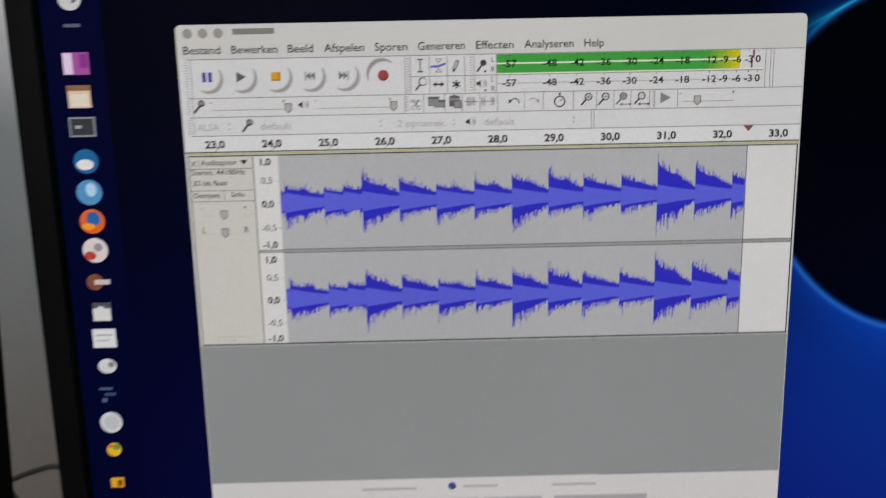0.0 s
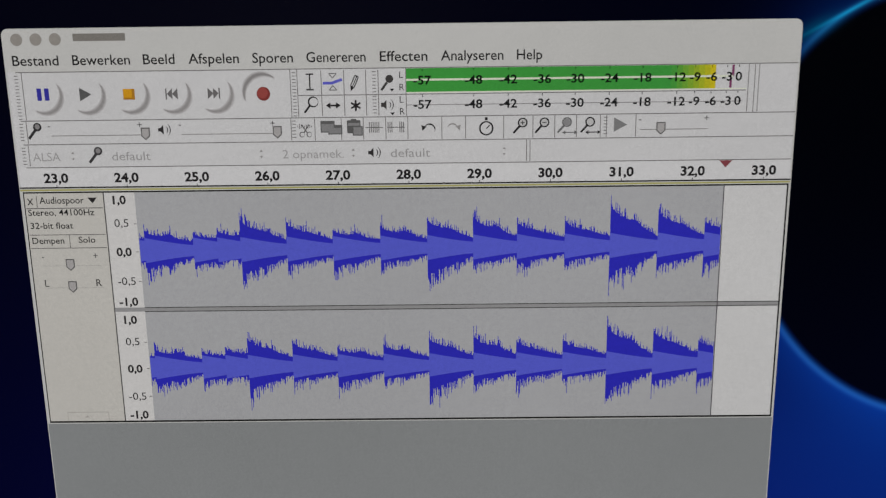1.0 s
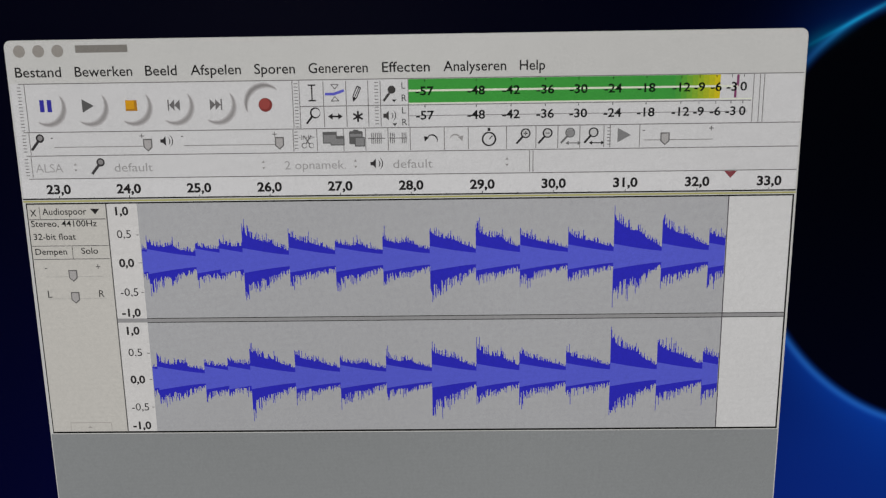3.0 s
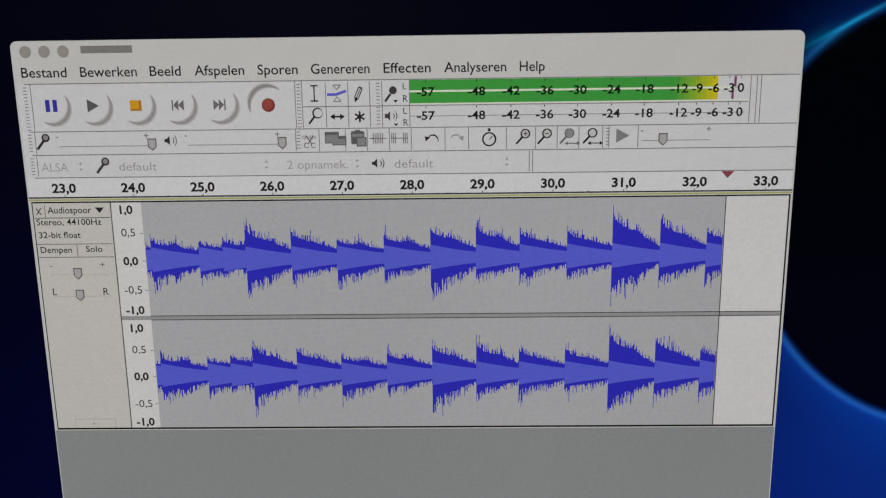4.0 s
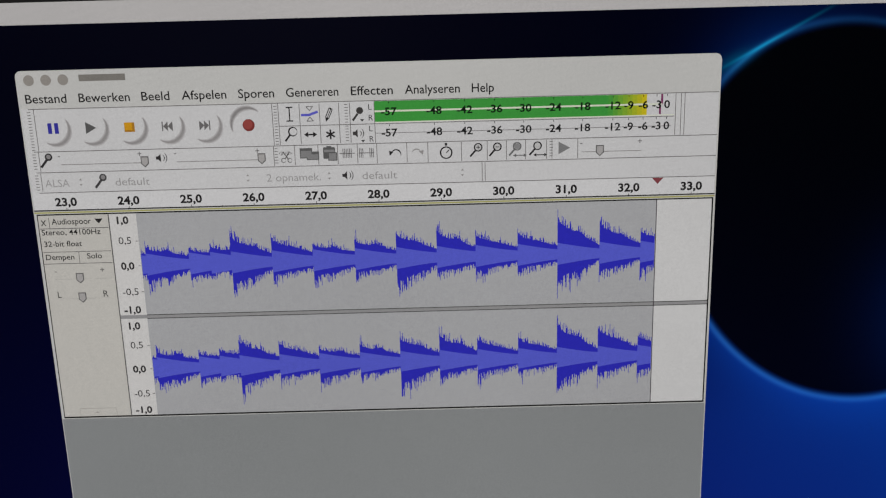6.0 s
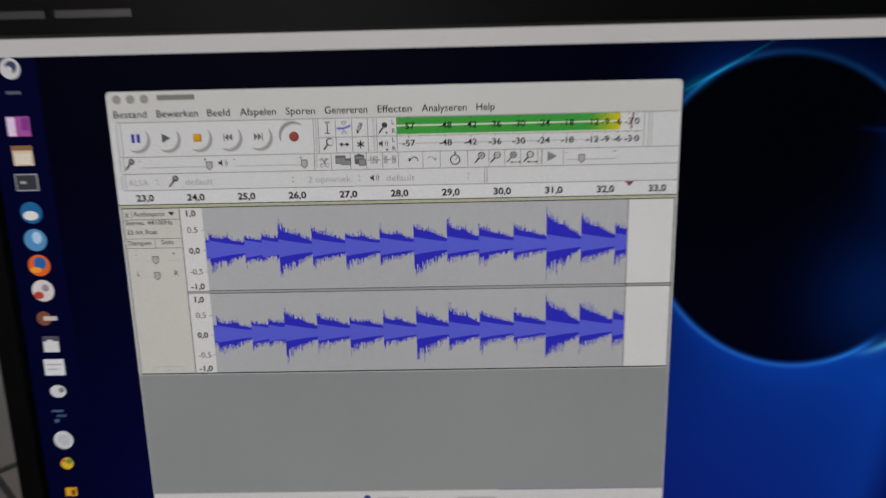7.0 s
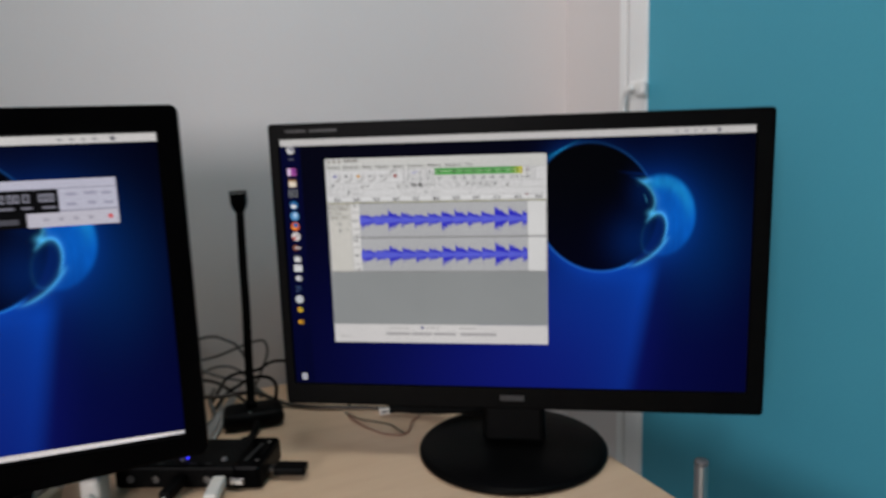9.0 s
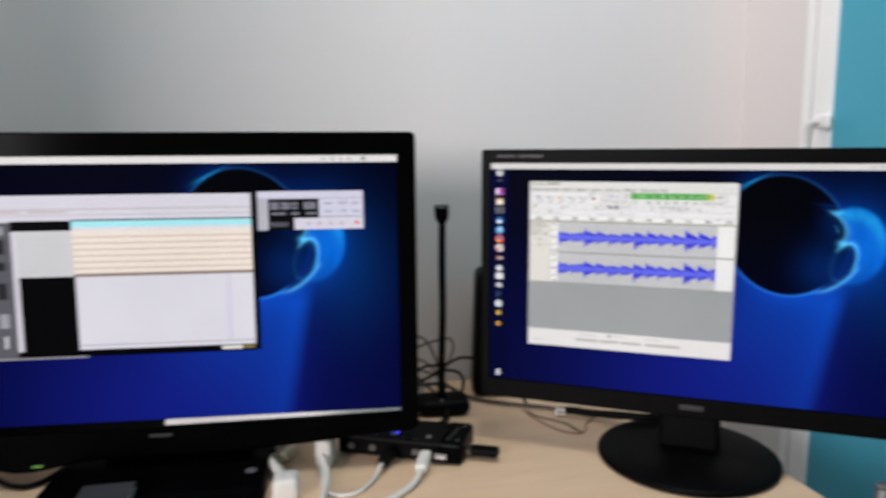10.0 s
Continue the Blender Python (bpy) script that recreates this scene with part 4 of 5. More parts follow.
    for x in (386, 397, 408, 419):
        c.rect(x, 66.0, 4, 3.0).done("button_mark", (152, 150, 158), 4)
    c.disc(436, 67.4, 1.9).done("record_sign", (190, 74, 78), 4)


# ---- monitor with the recorder window ----
def monitor_recorder():
    W, H = 0.477, 0.268
    mon = tagged(new("computer_monitor"), "matte black widescreen monitor showing a sound recorder, on round base", "monitor")
    m = pose(-W / 2, 0, 0.84 + H)
    mon.matrix_world = pose(0, 0.028, DZ)
    inv = mon.matrix_world.inverted()

    def put(bm, name, mat, parent=mon, label="", smooth=False):
        bm.transform(inv @ m if parent is mon else Matrix())
        return part(name, bm, mat, parent, label, smooth)
    panel = put(boxed((W / 2, 0.0045, -H / 2), (W + 0.004, 0.007, H + 0.004)), "panel_backing", DARK_PORT)
    # the glowing picture
    bm = bmesh.new()
    vs = [bm.verts.new(p) for p in ((0, 0, 0), (0, 0, -H), (W, 0, -H), (W, 0, 0))]
    f = bm.faces.new(vs)
    f.normal_update()
    if f.normal.y > 0:
        f.normal_flip()
    disp = part("display", bm, wallpaper("desktop_picture", 1.0), mon, "lit display with blue eclipse desktop picture")
    disp.matrix_local = inv @ m
    sh = Sheet(disp)
    launcher(sh)
    top_bar(sh)
    recorder_window(sh)
    bez = put(ring_frame(-0.0115, W + 0.0170, -H - 0.0240, 0.0165, 0, W, -H, 0, -0.0035, 0.018, 0.003), "bezel", MATTE_BLACK, label="matte black bezel")
    # printed marks and logo plate
    for x, w in ((0.008, 0.022), (0.034, 0.03)):
        part("printed_mark", boxed((x + w / 2, -0.0036, 0.0085), (w, 0.0004, 0.0028)), PRINT_GREY, bez).matrix_local = inv @ m
    part("logo_plate", boxed((0.2405, -0.0038, -H - 0.0115), (0.026, 0.0012, 0.0062), 0.0004), LOGO_GREY, bez).matrix_local = inv @ m
    for i in range(5):
        part("button", boxed((0.40 + i * 0.0135, -0.0030, -H - 0.0222), (0.008, 0.004, 0.0016), 0.0005), BASE_BLACK, bez).matrix_local = inv @ m
    # back shell: tapered
    bm = boxed((W / 2, 0.034, -H / 2 - 0.003), (W + 0.02, 0.034, H + 0.032), 0.006, 3)
    for v in bm.verts:
        if v.co.y > 0.035:
            v.co.x = W / 2 + (v.co.x - W / 2) * 0.80
            v.co.z = -H / 2 + (v.co.z + H / 2) * 0.78
    put(bm, "back_shell", MATTE_BLACK, smooth=False)
    # neck and base
    bm = boxed((0.002, 0.012, 0.09), (0.066, 0.030, 0.17), 0.006, 3)
    for v in bm.verts:
        v.co.x *= 1.0 + 0.06 * (0.17 - v.co.z) / 0.17
        v.co.y += (v.co.z - 0.03) * 0.12
    part("neck", bm, BASE_BLACK, mon)
    base = part("base", turned([(0, 0), (0.100, 0), (0.1045, 0.002), (0.105, 0.0048), (0.1035, 0.0068), (0.099, 0.0082), (0.06, 0.0125), (0.035, 0.0145), (0, 0.015)], 72), BASE_BLACK, mon, "round satin black base", True)
    return mon


monitor_recorder()


# ---- second monitor ----
def monitor_studio():
    K = 0.5334 / 477 * 1000
    W, H = 0.5334, 0.262 * K
    yaw = 26.4
    tr = Vector((-0.3239, -0.092, 1.1191))
    ux = Vector((math.cos(radians(yaw)), math.sin(radians(yaw)), 0))
    tl = tr - ux * W
    m = pose(tl.x, tl.y, tl.z, 0, 0, yaw) @ pose(0, 0, 0, -2.0, 0, 0)
    foot = tl + ux * W / 2
    nb = Vector((-math.sin(radians(yaw)), math.cos(radians(yaw)), 0))
    foot = foot + nb * 0.05
    mon = tagged(new("computer_monitor"), "glossy black widescreen monitor showing a music program, thick bezel", "monitor")
    mon.matrix_world = pose(foot.x, foot.y, DZ, 0, 0, yaw)
    loc = mon.matrix_world.inverted() @ m
    bm = bmesh.new()
    vs = [bm.verts.new(p) for p in ((0, 0, 0), (0, 0, -H), (W, 0, -H), (W, 0, 0))]
    f = bm.faces.new(vs)
    f.normal_update()
    if f.normal.y > 0:
        f.normal_flip()
    disp = part("display", bm, wallpaper("desktop_picture_wide", K), mon, "lit display with blue eclipse desktop picture")
    disp.matrix_local = loc
    sh = Sheet(disp, K)
    top_bar(sh, 186)
    studio_windows(sh)
    part("panel_backing", boxed((W / 2, 0.0045, -H / 2), (W + 0.004, 0.007, H + 0.004)), DARK_PORT, mon).matrix_local = loc
    bez = part("bezel", ring_frame(-0.021, W + 0.021, -H - 0.024, 0.0255, 0, W, -H - 0.0075, 0, -0.006, 0.022, 0.0055, 0.007), GLOSS_BLACK, mon, "glossy black bezel")
    bez.matrix_local = loc
    # black chamfer under the picture, its reflection a bright tapering strip 0.4 mm proud
    for name, u0, h0, h1, lift, mat, label in (("chamfer", 0.0, 0.0075, 0.0075, 0.0, GLOSS_BLACK, ""), ("reflection_strip", 0.505, 0.0056, 0.0029, 0.0004, REFLECTION_SILVER, "bright metal strip standing in for a reflection below the picture")):
        bm = bmesh.new()
        lo, za, zb, x0 = 0.0075, -H - h0, -H - h1, W * u0
        ya, yb = -0.0003 - 0.0049 * h0 / lo - lift, -0.0003 - 0.0049 * h1 / lo - lift
        vs = [bm.verts.new(p) for p in ((x0, -0.0003 - lift, -H), (W, -0.0003 - lift, -H), (W, yb, zb), (x0, ya, za), (x0, 0.001, -H), (W, 0.001, -H), (W, 0.001, zb), (x0, 0.001, za))]
        for q in ((0, 1, 2, 3), (4, 5, 6, 7), (0, 1, 5, 4), (3, 2, 6, 7), (0, 3, 7, 4), (1, 2, 6, 5)):
            bm.faces.new([vs[i] for i in q])
        bmesh.ops.recalc_face_normals(bm, faces=bm.faces)
        part(name, bm, mat, mon, label).matrix_local = loc
    bm = bmesh.new()
    rows = []
    n = 28
    for i in range(n + 1):
        u = i / n
        x = -0.012 + (W + 0.024) * u
        z = -H - 0.0235 - 0.018 * (1 - (2 * u - 1) ** 2) - 0.017 * math.exp(-((u - 0.22) / 0.10) ** 2)
        rows.append([bm.verts.new(p) for p in ((x, -0.0058, -H - 0.0215), (x, -0.0058, z + 0.003), (x, -0.0045, z + 0.0007), (x, -0.002, z), (x, 0.016, z), (x, 0.016, -H - 0.0215))])
    for a, b in zip(rows, rows[1:]):
        for k in range(6):
            bm.faces.new((a[k], a[(k + 1) % 6], b[(k + 1) % 6], b[k]))
    bm.faces.new(rows[0])
    bm.faces.new(rows[-1])
    bmesh.ops.recalc_face_normals(bm, faces=bm.faces)
    chin = part("chin", bm, GLOSS_BLACK, mon, "curved glossy black chin")
    chin.matrix_local = loc
    green = shader("green_power_light", (0.01, 0.02, 0.01), 0.3)
    gb = green.node_tree.nodes["Principled BSDF"]
    gb.inputs["Emission Color"].default_value, gb.inputs["Emission Strength"].default_value = (0.25, 0.8, 0.05, 1), 0.16
    part("power_light", boxed((W * 0.25, -0.0062, -H - 0.0445), (0.011, 0.0012, 0.0026), 0.0005), green, chin, "green power light")
    part("logo_plate", boxed((W / 2 - 0.002, -0.0062, -H - 0.0165), (0.024, 0.0012, 0.0036), 0.0004), LOGO_GREY, bez)
    bm = boxed((W / 2, 0.042, -H / 2 - 0.01), (W + 0.036, 0.044, H + 0.06), 0.008, 3)
    for v in bm.verts:
        if v.co.y > 0.045:
            v.co.x = W / 2 + (v.co.x - W / 2) * 0.82
            v.co.z = -H / 2 + (v.co.z + H / 2) * 0.80
    part("back_shell", bm, MATTE_BLACK, mon).matrix_local = loc
    part("neck", boxed((0, 0.012, 0.06), (0.17, 0.05, 0.11), 0.012, 3), GLOSS_BLACK, mon)
    foot_base = part("base", boxed((0, -0.025, 0.009), (0.235, 0.215, 0.018), 0.007, 3), GLOSS_BLACK, mon, "glossy black rectangular base")
    part("sticker", turned([(0, 0), (0.006, 0), (0.006, 0.0006), (0, 0.0006)], 20, pose(0.098, -0.090, 0.018)), GREY_PLASTIC, foot_base, "small grey sticker")
    return mon


monitor_studio()


# ---- microphone between the monitors ----
def gooseneck_microphone():
    mic = tagged(new("desk_microphone"), "black gooseneck desk microphone on a round weighted base", "microphone")
    bx, by = -0.328, 0.074
    mic.matrix_world = pose(bx, by, DZ)
    base = part("base", boxed((0, 0, 0.012), (0.074, 0.050, 0.0225), 0.0105, 5), MATTE_BLACK, mic, "rounded black block", True)
    base.matrix_local = pose(0, 0, 0, 0, 0, 26)
    part("rubber_foot", boxed((0, 0, 0.0012), (0.05, 0.03, 0.0024), 0.0006), RUBBER, base)
    part("status_light", turned([(0, 0.0), (0.0013, 0.0), (0.0013, 0.0010), (0, 0.0013)], 12, pose(-0.004, -0.018, 0.0226)), WHITE_RUBBER, base)
    top = Vector((-0.339 - bx, 0.106 - by, 1.020 - DZ))
    foot = Vector((-0.002, 0.0, 0.022))
    mid = foot.lerp(top, 0.5) + Vector((0.002, -0.003, 0))
    part("stem", tube([foot, foot.lerp(top, 0.25), mid, foot.lerp(top, 0.75), top], 0.0052, 12), RUBBER, mic, "", True)
    part("collar", turned([(0, 0), (0.0072, 0), (0.0068, 0.006), (0.0055, 0.009), (0, 0.009)], 20, pose(foot.x, foot.y, foot.z)), MATTE_BLACK, mic, "", True)
    # head: an oval cup, narrow where it meets the stem and flat on top
    bm = bmesh.new()
    rings = []
    for z, k in ((-0.001, 0.42), (0.002, 0.60), (0.005, 0.78), (0.009, 0.93), (0.013, 1.0), (0.0255, 1.03), (0.0268, 1.0), (0.027, 0.9)):
        ring = []
        for i in range(24):
            t = 2 * math.pi * i / 24
            c, n = math.cos(t), math.sin(t)
            ring.append(bm.verts.new((0.0102 * k * math.copysign(abs(c) ** 0.6, c), 0.0076 * k * math.copysign(abs(n) ** 0.6, n), z)))
        rings.append(ring)
    for p, q in zip(rings, rings[1:]):
        for i in range(24):
            bm.faces.new((p[i], p[(i + 1) % 24], q[(i + 1) % 24], q[i]))
    bm.faces.new(rings[0])
    bm.faces.new(rings[-1])
    bmesh.ops.recalc_face_normals(bm, faces=bm.faces)
    head = part("head", bm, MATTE_BLACK, mic)
    head.matrix_local = Matrix.Translation(top) @ pose(0, 0, 0, -6, -3, 12)
    part("rim", boxed((0, -0.0078, 0.0238), (0.0180, 0.0006, 0.0007)), HANDLE_WHITE, head, "thin pale line")


gooseneck_microphone()


# ---- audio interface, memory stick, cables ----
def interface_box():
    hub = tagged(new("audio_interface"), "small black audio interface box with front sockets on the desk", "audio interface")
    hub.matrix_world = pose(-0.330, -0.058, DZ, 0, 0, 5)
    w, d, h = 0.156, 0.068, 0.024
    body = part("body", boxed((0, 0, h / 2 + 0.002), (w, d, h), 0.003, 2), MATTE_BLACK, hub)
    part("end_cap", boxed((w / 2 - 0.016, 0, h / 2 + 0.0025), (0.030, d + 0.002, h + 0.002), 0.004, 2), GLOSS_BLACK, hub)
    for i, x in enumerate((-0.060, -0.033, -0.006, 0.021)):
        s = part("socket", turned([(0, 0), (0.0038, 0), (0.0038, 0.0022), (0.0030, 0.0022), (0.0030, 0.0004), (0, 0.0004)], 20, pose(x, -d / 2, 0.013, 90, 0, 0)), PORT_METAL, hub, "round metal socket")
    usb = part("usb_port", boxed((0.052, -d / 2 - 0.001, 0.011), (0.016, 0.004, 0.007), 0.0006), PORT_METAL, hub, "metal port")
    part("port_insert", boxed((0.052, -d / 2 - 0.0033, 0.0105), (0.012, 0.001, 0.0035)), WHITE_RUBBER, usb)
    for i in (0, 2):
        part("knob", turned([(0, 0), (0.0035, 0), (0.003, 0.002), (0, 0.0025)], 18, pose(-0.01 + i * 0.022, -0.018, h + 0.002)), GREY_PLASTIC, hub, "", True)
    for x, long in ((-0.052, 0.007), (-0.030, 0.006), (0.004, 0.008), (0.020, 0.006)):
        part("printed_mark", boxed((x, -0.027, h + 0.0021), (long, 0.0018, 0.0004)), LOGO_GREY, hub)
    for y in (-0.022, 0.020):
        part("screw", turned([(0, 0), (0.0024, 0), (0.0022, 0.0006), (0.0008, 0.0007), (0, 0.0003)], 14, pose(0.070, y, h + 0.0035)), PORT_METAL, hub, "", True)
    part("label_strip", boxed((0.061, 0.004, h + 0.0038), (0.004, 0.04, 0.0005), 0, 1, pose(0, 0, 0, 0, 0, -8)), PRINT_GREY, hub)
    led = shader("blue_power_light", (0.01, 0.01, 0.02), 0.3)
    lb = led.node_tree.nodes["Principled BSDF"]
    lb.inputs["Emission Color"].default_value, lb.inputs["Emission Strength"].default_value = (0.03, 0.03, 1.0, 1), 2.2
    part("power_light", boxed((-0.010, -0.015, h + 0.0030), (0.009, 0.004, 0.0026), 0.0006), led, hub, "blue power light")
    for x in (-0.06, 0.06):
        for y in (-0.024, 0.024):
            part("rubber_foot", boxed((x, y, 0.001), (0.01, 0.01, 0.003)), RUBBER, hub)
    stick = tagged(new("memory_stick"), "black memory stick plugged into the box", "memory stick")
    stick.matrix_world = hub.matrix_world @ pose(w / 2, -0.006, 0.010)
    part("casing", boxed((0.022, 0, 0), (0.034, 0.018, 0.009), 0.0025, 3), MATTE_BLACK, stick)
    part("connector", boxed((0.004, 0, 0), (0.012, 0.012, 0.0045), 0.0004), PORT_METAL, stick, "metal connector")
    return hub


hub = interface_box()


def cable(name, label, pts, r, mat, plug=None):
    c = tagged(new(name), label, "cable", "cables on the desk")
    pts = [(x, min(y, 0.5 - 0.6496 * (0.074 - x) - r * 1.3 - 0.003), z) for x, y, z in pts]          # in front of the wall
    c.matrix_world = pose(*pts[0])
    o = Vector(pts[0])
    part("jacket", tube([Vector(p) - o for p in pts], r, 8), mat, c, "", True)
    if plug:
        i, size, pm = plug
        p, q = Vector(pts[i]) - o, Vector(pts[i + 1 if i == 0 else i - 1]) - o
        d = (q - p).normalized()
        bm = boxed((0, 0, size[2] / 2 - 0.004), size, min(size) * 0.22, 2)
        bm.transform(Matrix.Translation(p) @ d.to_track_quat("Z", "Y").to_matrix().to_4x4())
        part("plug", bm, pm, c)
    return c


Z = DZ
cable("cable", "black plug with a thin pale lead looping over the desk", [(-0.333, -0.098, Z + 0.013), (-0.333, -0.125, Z + 0.011), (-0.332, -0.151, Z + 0.004), (-0.334, -0.178, Z + 0.003), (-0.345, -0.194, Z + 0.003), (-0.362, -0.196, Z + 0.003), (-0.377, -0.185, Z + 0.003), (-0.392, -0.162, Z + 0.006), (-0.410, -0.135, Z + 0.014)], 0.0024, WHITE_RUBBER, (0, (0.012, 0.012, 0.034), RUBBER))
cable("cable", "white cable plugged into the interface front", [(-0.291, -0.096, Z + 0.013), (-0.286, -0.122, Z + 0.011), (-0.284, -0.148, Z + 0.006), (-0.292, -0.178, Z + 0.004), (-0.312, -0.225, Z + 0.004), (-0.35, -0.29, Z + 0.004)], 0.0038, WHITE_RUBBER, (0, (0.014, 0.012, 0.036), WHITE_RUBBER))
cable("cable", "black cable from microphone base to the interface", [(-0.316, 0.058, Z + 0.012), (-0.311, 0.036, Z + 0.006), (-0.303, 0.004, Z + 0.012), (-0.297, -0.020, Z + 0.022)], 0.0046, RUBBER)
cable("cable", "grey cable arching up behind the microphone", [(-0.50, 0.14, Z + 0.003), (-0.478, 0.155, Z + 0.05), (-0.455, 0.16, Z + 0.072), (-0.439, 0.16, Z + 0.083), (-0.417, 0.16, Z + 0.087), (-0.399, 0.16, Z + 0.082), (-0.385, 0.16, Z + 0.075), (-0.374, 0.16, Z + 0.057), (-0.366, 0.16, Z + 0.035), (-0.364, 0.16, Z + 0.003)], 0.0022, GREY_RUBBER)
cable("cable", "thin grey cable with a bend near the monitor", [(-0.52, 0.15, Z + 0.003), (-0.49, 0.16, Z + 0.045), (-0.461, 0.165, Z + 0.050), (-0.421, 0.165, Z + 0.056), (-0.388, 0.165, Z + 0.069), (-0.371, 0.165, Z + 0.076), (-0.353, 0.165, Z + 0.081), (-0.345, 0.165, Z + 0.078), (-0.343, 0.165, Z + 0.064), (-0.35, 0.165, Z + 0.045), (-0.357, 0.165, Z + 0.03), (-0.37, 0.165, Z + 0.003)], 0.0019, GREY_RUBBER)
cable("cable", "black cable rising in a loop behind the microphone", [(-0.410, 0.12, Z + 0.003), (-0.404, 0.12, Z + 0.012), (-0.398, 0.12, Z + 0.021), (-0.385, 0.12, Z + 0.040), (-0.371, 0.12, Z + 0.048), (-0.352, 0.12, Z + 0.052), (-0.338, 0.12, Z + 0.055), (-0.323, 0.12, Z + 0.064), (-0.310, 0.122, Z + 0.067), (-0.285, 0.125, Z + 0.063), (-0.25, 0.13, Z + 0.04), (-0.22, 0.135, Z + 0.003)], 0.0021, RUBBER)
cable("cable", "black cable curving down beside the microphone base", [(-0.395, 0.098, Z + 0.003), (-0.374, 0.10, Z + 0.029), (-0.357, 0.10, Z + 0.040), (-0.343, 0.10, Z + 0.049), (-0.325, 0.10, Z + 0.053), (-0.312, 0.10, Z + 0.050), (-0.306, 0.10, Z + 0.040), (-0.308, 0.10, Z + 0.024), (-0.312, 0.10, Z + 0.003)], 0.0021, RUBBER)
cable("cable", "thick black cable running from the cable heap under the monitor", [(-0.47, 0.075, Z + 0.003), (-0.445, 0.082, Z + 0.028), (-0.413, 0.085, Z + 0.029), (-0.382, 0.087, Z + 0.029), (-0.345, 0.112, Z + 0.026), (-0.325, 0.124, Z + 0.014), (-0.300, 0.126, Z + 0.005), (-0.252, 0.121, Z + 0.0045), (-0.194, 0.124, Z + 0.0045), (-0.13, 0.119, Z + 0.0045), (-0.09, 0.113, Z + 0.006), (-0.045, 0.118, Z + 0.013), (0.0, 0.15, Z + 0.006)], 0.0027, BROWN_RUBBER)
cable("cable", "dark grey cable sagging behind the microphone", [(-0.50, 0.12, Z + 0.003), (-0.47, 0.125, Z + 0.058), (-0.449, 0.13, Z + 0.060), (-0.435, 0.13, Z + 0.055), (-0.415, 0.13, Z + 0.046), (-0.393, 0.13, Z + 0.039), (-0.36, 0.135, Z + 0.03), (-0.33, 0.14, Z + 0.003)], 0.0021, GREY_RUBBER)
cable("cable", "dark grey cable bent over the cable heap", [(-0.45, 0.145, Z + 0.003), (-0.435, 0.148, Z + 0.035), (-0.42, 0.15, Z + 0.044), (-0.402, 0.15, Z + 0.048), (-0.384, 0.15, Z + 0.045), (-0.365, 0.15, Z + 0.03), (-0.35, 0.15, Z + 0.003)], 0.0020, GREY_RUBBER)
cable("cable", "dark cable low in the cable heap", [(-0.48, 0.10, Z + 0.003), (-0.45, 0.11, Z + 0.036), (-0.42, 0.11, Z + 0.042), (-0.39, 0.112, Z + 0.037), (-0.36, 0.118, Z + 0.012), (-0.345, 0.122, Z + 0.003)], 0.0024, BROWN_RUBBER)
for i, (x0, x1, x2, y2, mat) in enumerate(((-0.416, -0.386, -0.376, 0.028, GREY_RUBBER), (-0.400, -0.381, -0.370, 0.022, PALE_RUBBER), (-0.388, -0.379, -0.362, 0.016, PALE_RUBBER), (-0.383, -0.374, -0.353, 0.010, PALE_RUBBER))):
    cable("cable", "pale grey cable lying on the desk", [(x0, 0.145, Z + 0.016), (x0 + 0.006, 0.120, Z + 0.010), (x1, 0.085, Z + 0.005), ((x1 + x2) / 2, 0.055, Z + 0.004), (x2, y2, Z + 0.004)], 0.0027, mat)
cable("cable", "black lead curled on the desk below the monitor", [(-0.735, -0.288, Z + 0.004), (-0.726, -0.291, Z + 0.004), (-0.706, -0.295, Z + 0.004), (-0.689, -0.292, Z + 0.004), (-0.681, -0.281, Z + 0.004), (-0.681, -0.264, Z + 0.004), (-0.685, -0.245, Z + 0.004), (-0.701, -0.217, Z + 0.004), (-0.72, -0.19, Z + 0.004)], 0.0032, RUBBER)
cable("cable", "thin red-brown wire loose on the desk", [(-0.214, 0.108, Z + 0.002), (-0.208, 0.096, Z + 0.002), (-0.186, 0.074, Z + 0.002), (-0.161, 0.056, Z + 0.002), (-0.145, 0.051, Z + 0.002), (-0.131, 0.053, Z + 0.002), (-0.126, 0.066, Z + 0.002), (-0.128, 0.089, Z + 0.002), (-0.121, 0.110, Z + 0.002)], 0.0009, RED_WIRE)
cable("cable", "thin dark wire loose on the desk", [(-0.220, 0.112, Z + 0.002), (-0.196, 0.093, Z + 0.002), (-0.175, 0.087, Z + 0.002), (-0.153, 0.079, Z + 0.002), (-0.141, 0.067, Z + 0.002), (-0.131, 0.056, Z + 0.003)], 0.0009, BROWN_RUBBER)
cable("cable", "black power cable with a pale plug", [(-0.169, 0.106, Z + 0.008), (-0.151, 0.110, Z + 0.010), (-0.122, 0.108, Z + 0.010), (-0.088, 0.101, Z + 0.0145), (-0.05, 0.102, Z + 0.0155), (-0.01, 0.13, Z + 0.012), (0.02, 0.16, Z + 0.006)], 0.0052, RUBBER, (0, (0.009, 0.009, 0.014), WHITE_RUBBER))

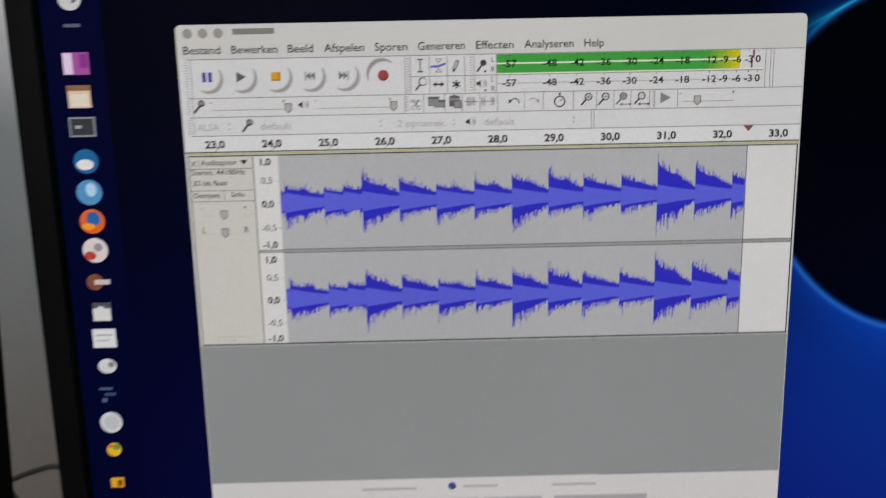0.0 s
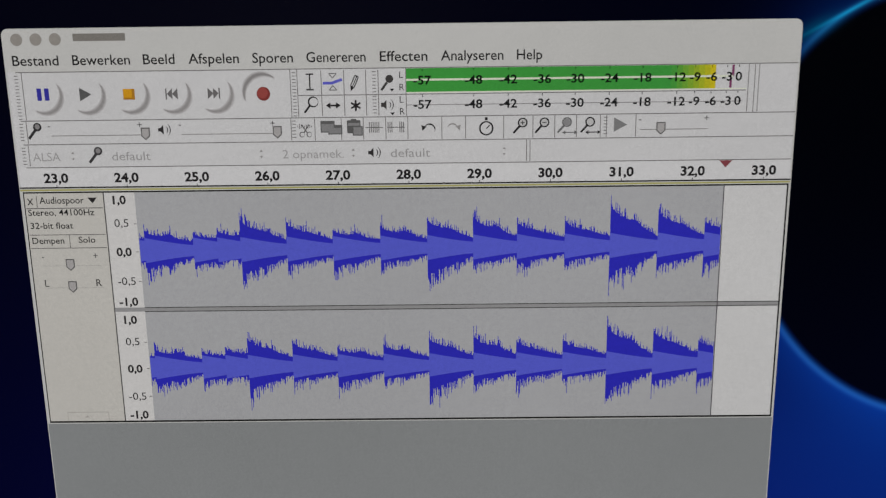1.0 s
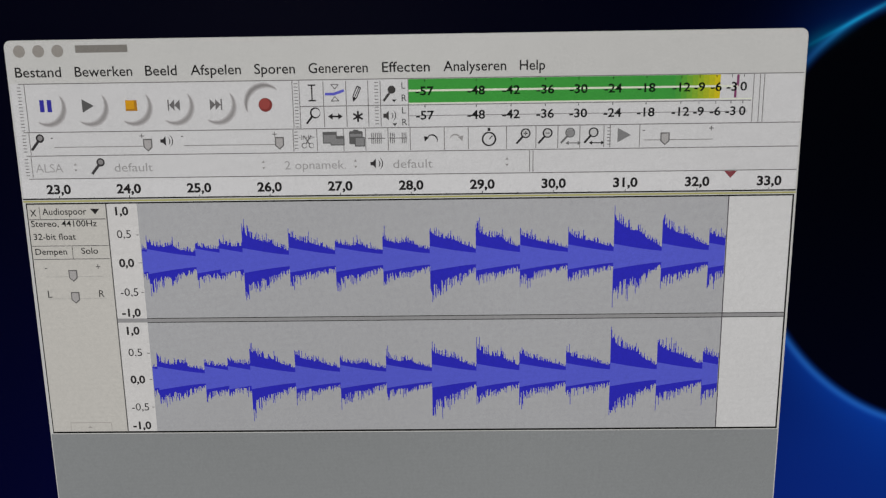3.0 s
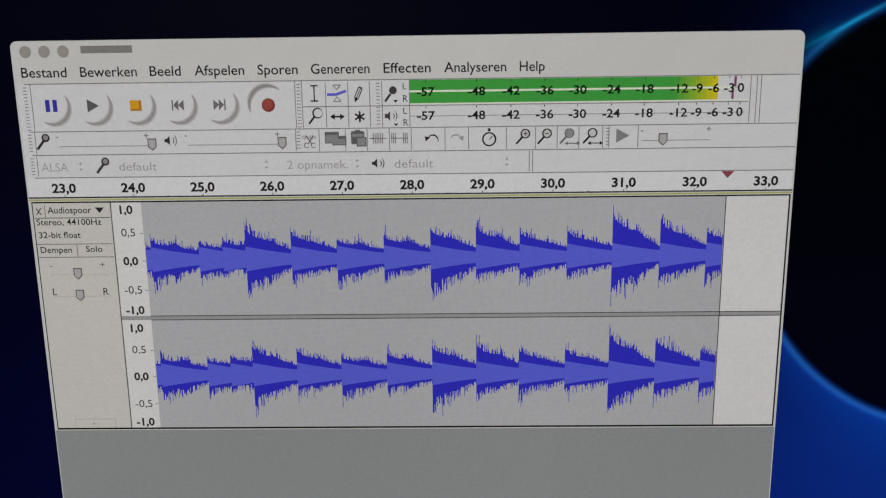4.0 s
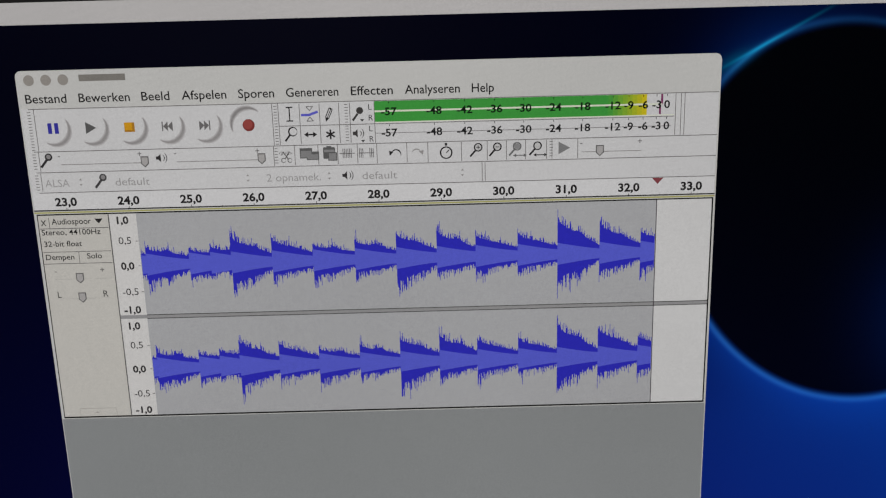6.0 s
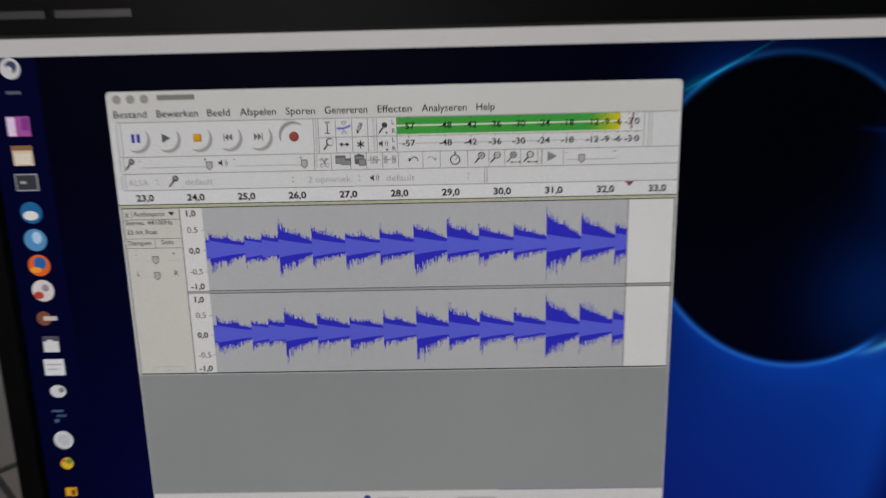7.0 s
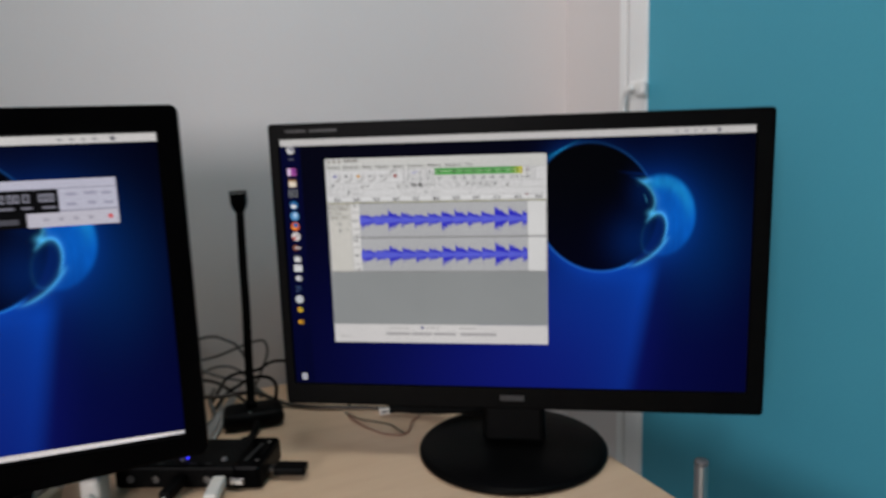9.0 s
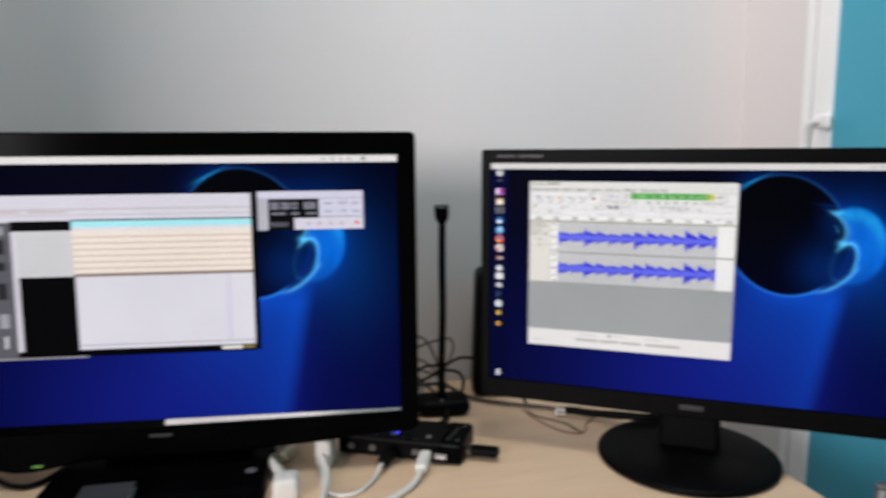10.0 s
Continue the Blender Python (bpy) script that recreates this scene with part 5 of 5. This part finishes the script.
def adapter():
    a = tagged(new("power_adapter"), "white plastic power adapter with its looped lead on the desk", "power adapter")
    a.matrix_world = pose(-0.410, -0.208, Z)
    bm = boxed((0, 0, 0.0115), (0.029, 0.034, 0.023), 0.0055, 4)
    for v in bm.verts:
        v.co.x *= 1.0 - 0.10 * v.co.z / 0.023
        v.co.y *= 1.0 - 0.14 * v.co.z / 0.023
    bm.transform(pose(0, 0, 0, 0, 0, 28))
    part("casing", bm, WHITE_RUBBER, a, "", True)
    part("lead", tube([(-0.008, 0.010, 0.014), (-0.024, 0.022, 0.014), (-0.046, 0.044, 0.012), (-0.062, 0.068, 0.008), (-0.066, 0.090, 0.007), (-0.058, 0.102, 0.008), (-0.050, 0.098, 0.009), (-0.047, 0.088, 0.009)], 0.0056, 10), WHITE_RUBBER, a, "", True)
    part("connector", boxed((-0.044, 0.074, 0.0085), (0.012, 0.026, 0.011), 0.002, 2), CREAM, a, "cream plastic connector")
    b = tagged(new("power_plug"), "white moulded plug standing beside the adapter", "plug")
    b.matrix_world = pose(-0.405, -0.128, Z, 0, 0, 10)
    part("casing", boxed((0, 0, 0.017), (0.020, 0.026, 0.034), 0.005, 3), WHITE_RUBBER, b, "", True)
    part("strain_relief", tube([(0, -0.014, 0.016), (0.006, -0.024, 0.012), (0.013, -0.036, 0.006), (0.02, -0.06, 0.004), (0.03, -0.11, 0.004)], 0.0042, 10), WHITE_RUBBER, b, "", True)

adapter()

notebook = tagged(new("notebook"), "dark grey covered notebook lying on the monitor base", "notebook")
notebook.matrix_world = pose(-0.549, -0.324, Z + 0.0181, 0, 0, 31)
part("cover", boxed((0, 0, 0.007), (0.052, 0.080, 0.003), 0.001), COVER_GREY, notebook)
part("pages", boxed((0, 0, 0.0035), (0.049, 0.077, 0.005)), WHITE_RUBBER, notebook)
part("cover", boxed((0, 0, 0.0007), (0.052, 0.080, 0.0014)), COVER_GREY, notebook)


# ---- loudspeaker behind the recorder monitor ----
def loudspeaker():
    sp = tagged(new("loudspeaker"), "slim black loudspeaker standing behind the monitor", "loudspeaker")
    sp.matrix_world = pose(-0.287, 0.185, Z, 0, 0, 20)
    bm = boxed((0, 0, 0.095), (0.062, 0.075, 0.19), 0.012, 3)
    for v in bm.verts:
        v.co.x *= 1.0 - 0.18 * v.co.z / 0.19
    part("cabinet", bm, MATTE_BLACK, sp)
    part("grille", boxed((0, -0.0385, 0.1), (0.046, 0.003, 0.15), 0.001), RUBBER, sp)


loudspeaker()


# ---- metal tube in the gap between desk and wall ----
def metal_post():
    po = tagged(new("metal_post"), "bright metal tube with dark end cap, standing beside the desk", "metal post")
    po.matrix_world = pose(0.192, -0.028, 0)
    part("tube", turned([(0, 0.012), (0.0068, 0.012), (0.0068, 0.776), (0, 0.776)], 28), CHROME, po, "", True)
    part("end_cap", turned([(0, 0.768), (0.0071, 0.7742), (0.0071, 0.7764), (0.006, 0.778), (0, 0.7783)], 28), GREY_PLASTIC, po, "", True)
    part("rubber_foot", turned([(0, 0), (0.02, 0), (0.018, 0.01), (0.0105, 0.03), (0, 0.03)], 24), RUBBER, po, "", True)


metal_post()
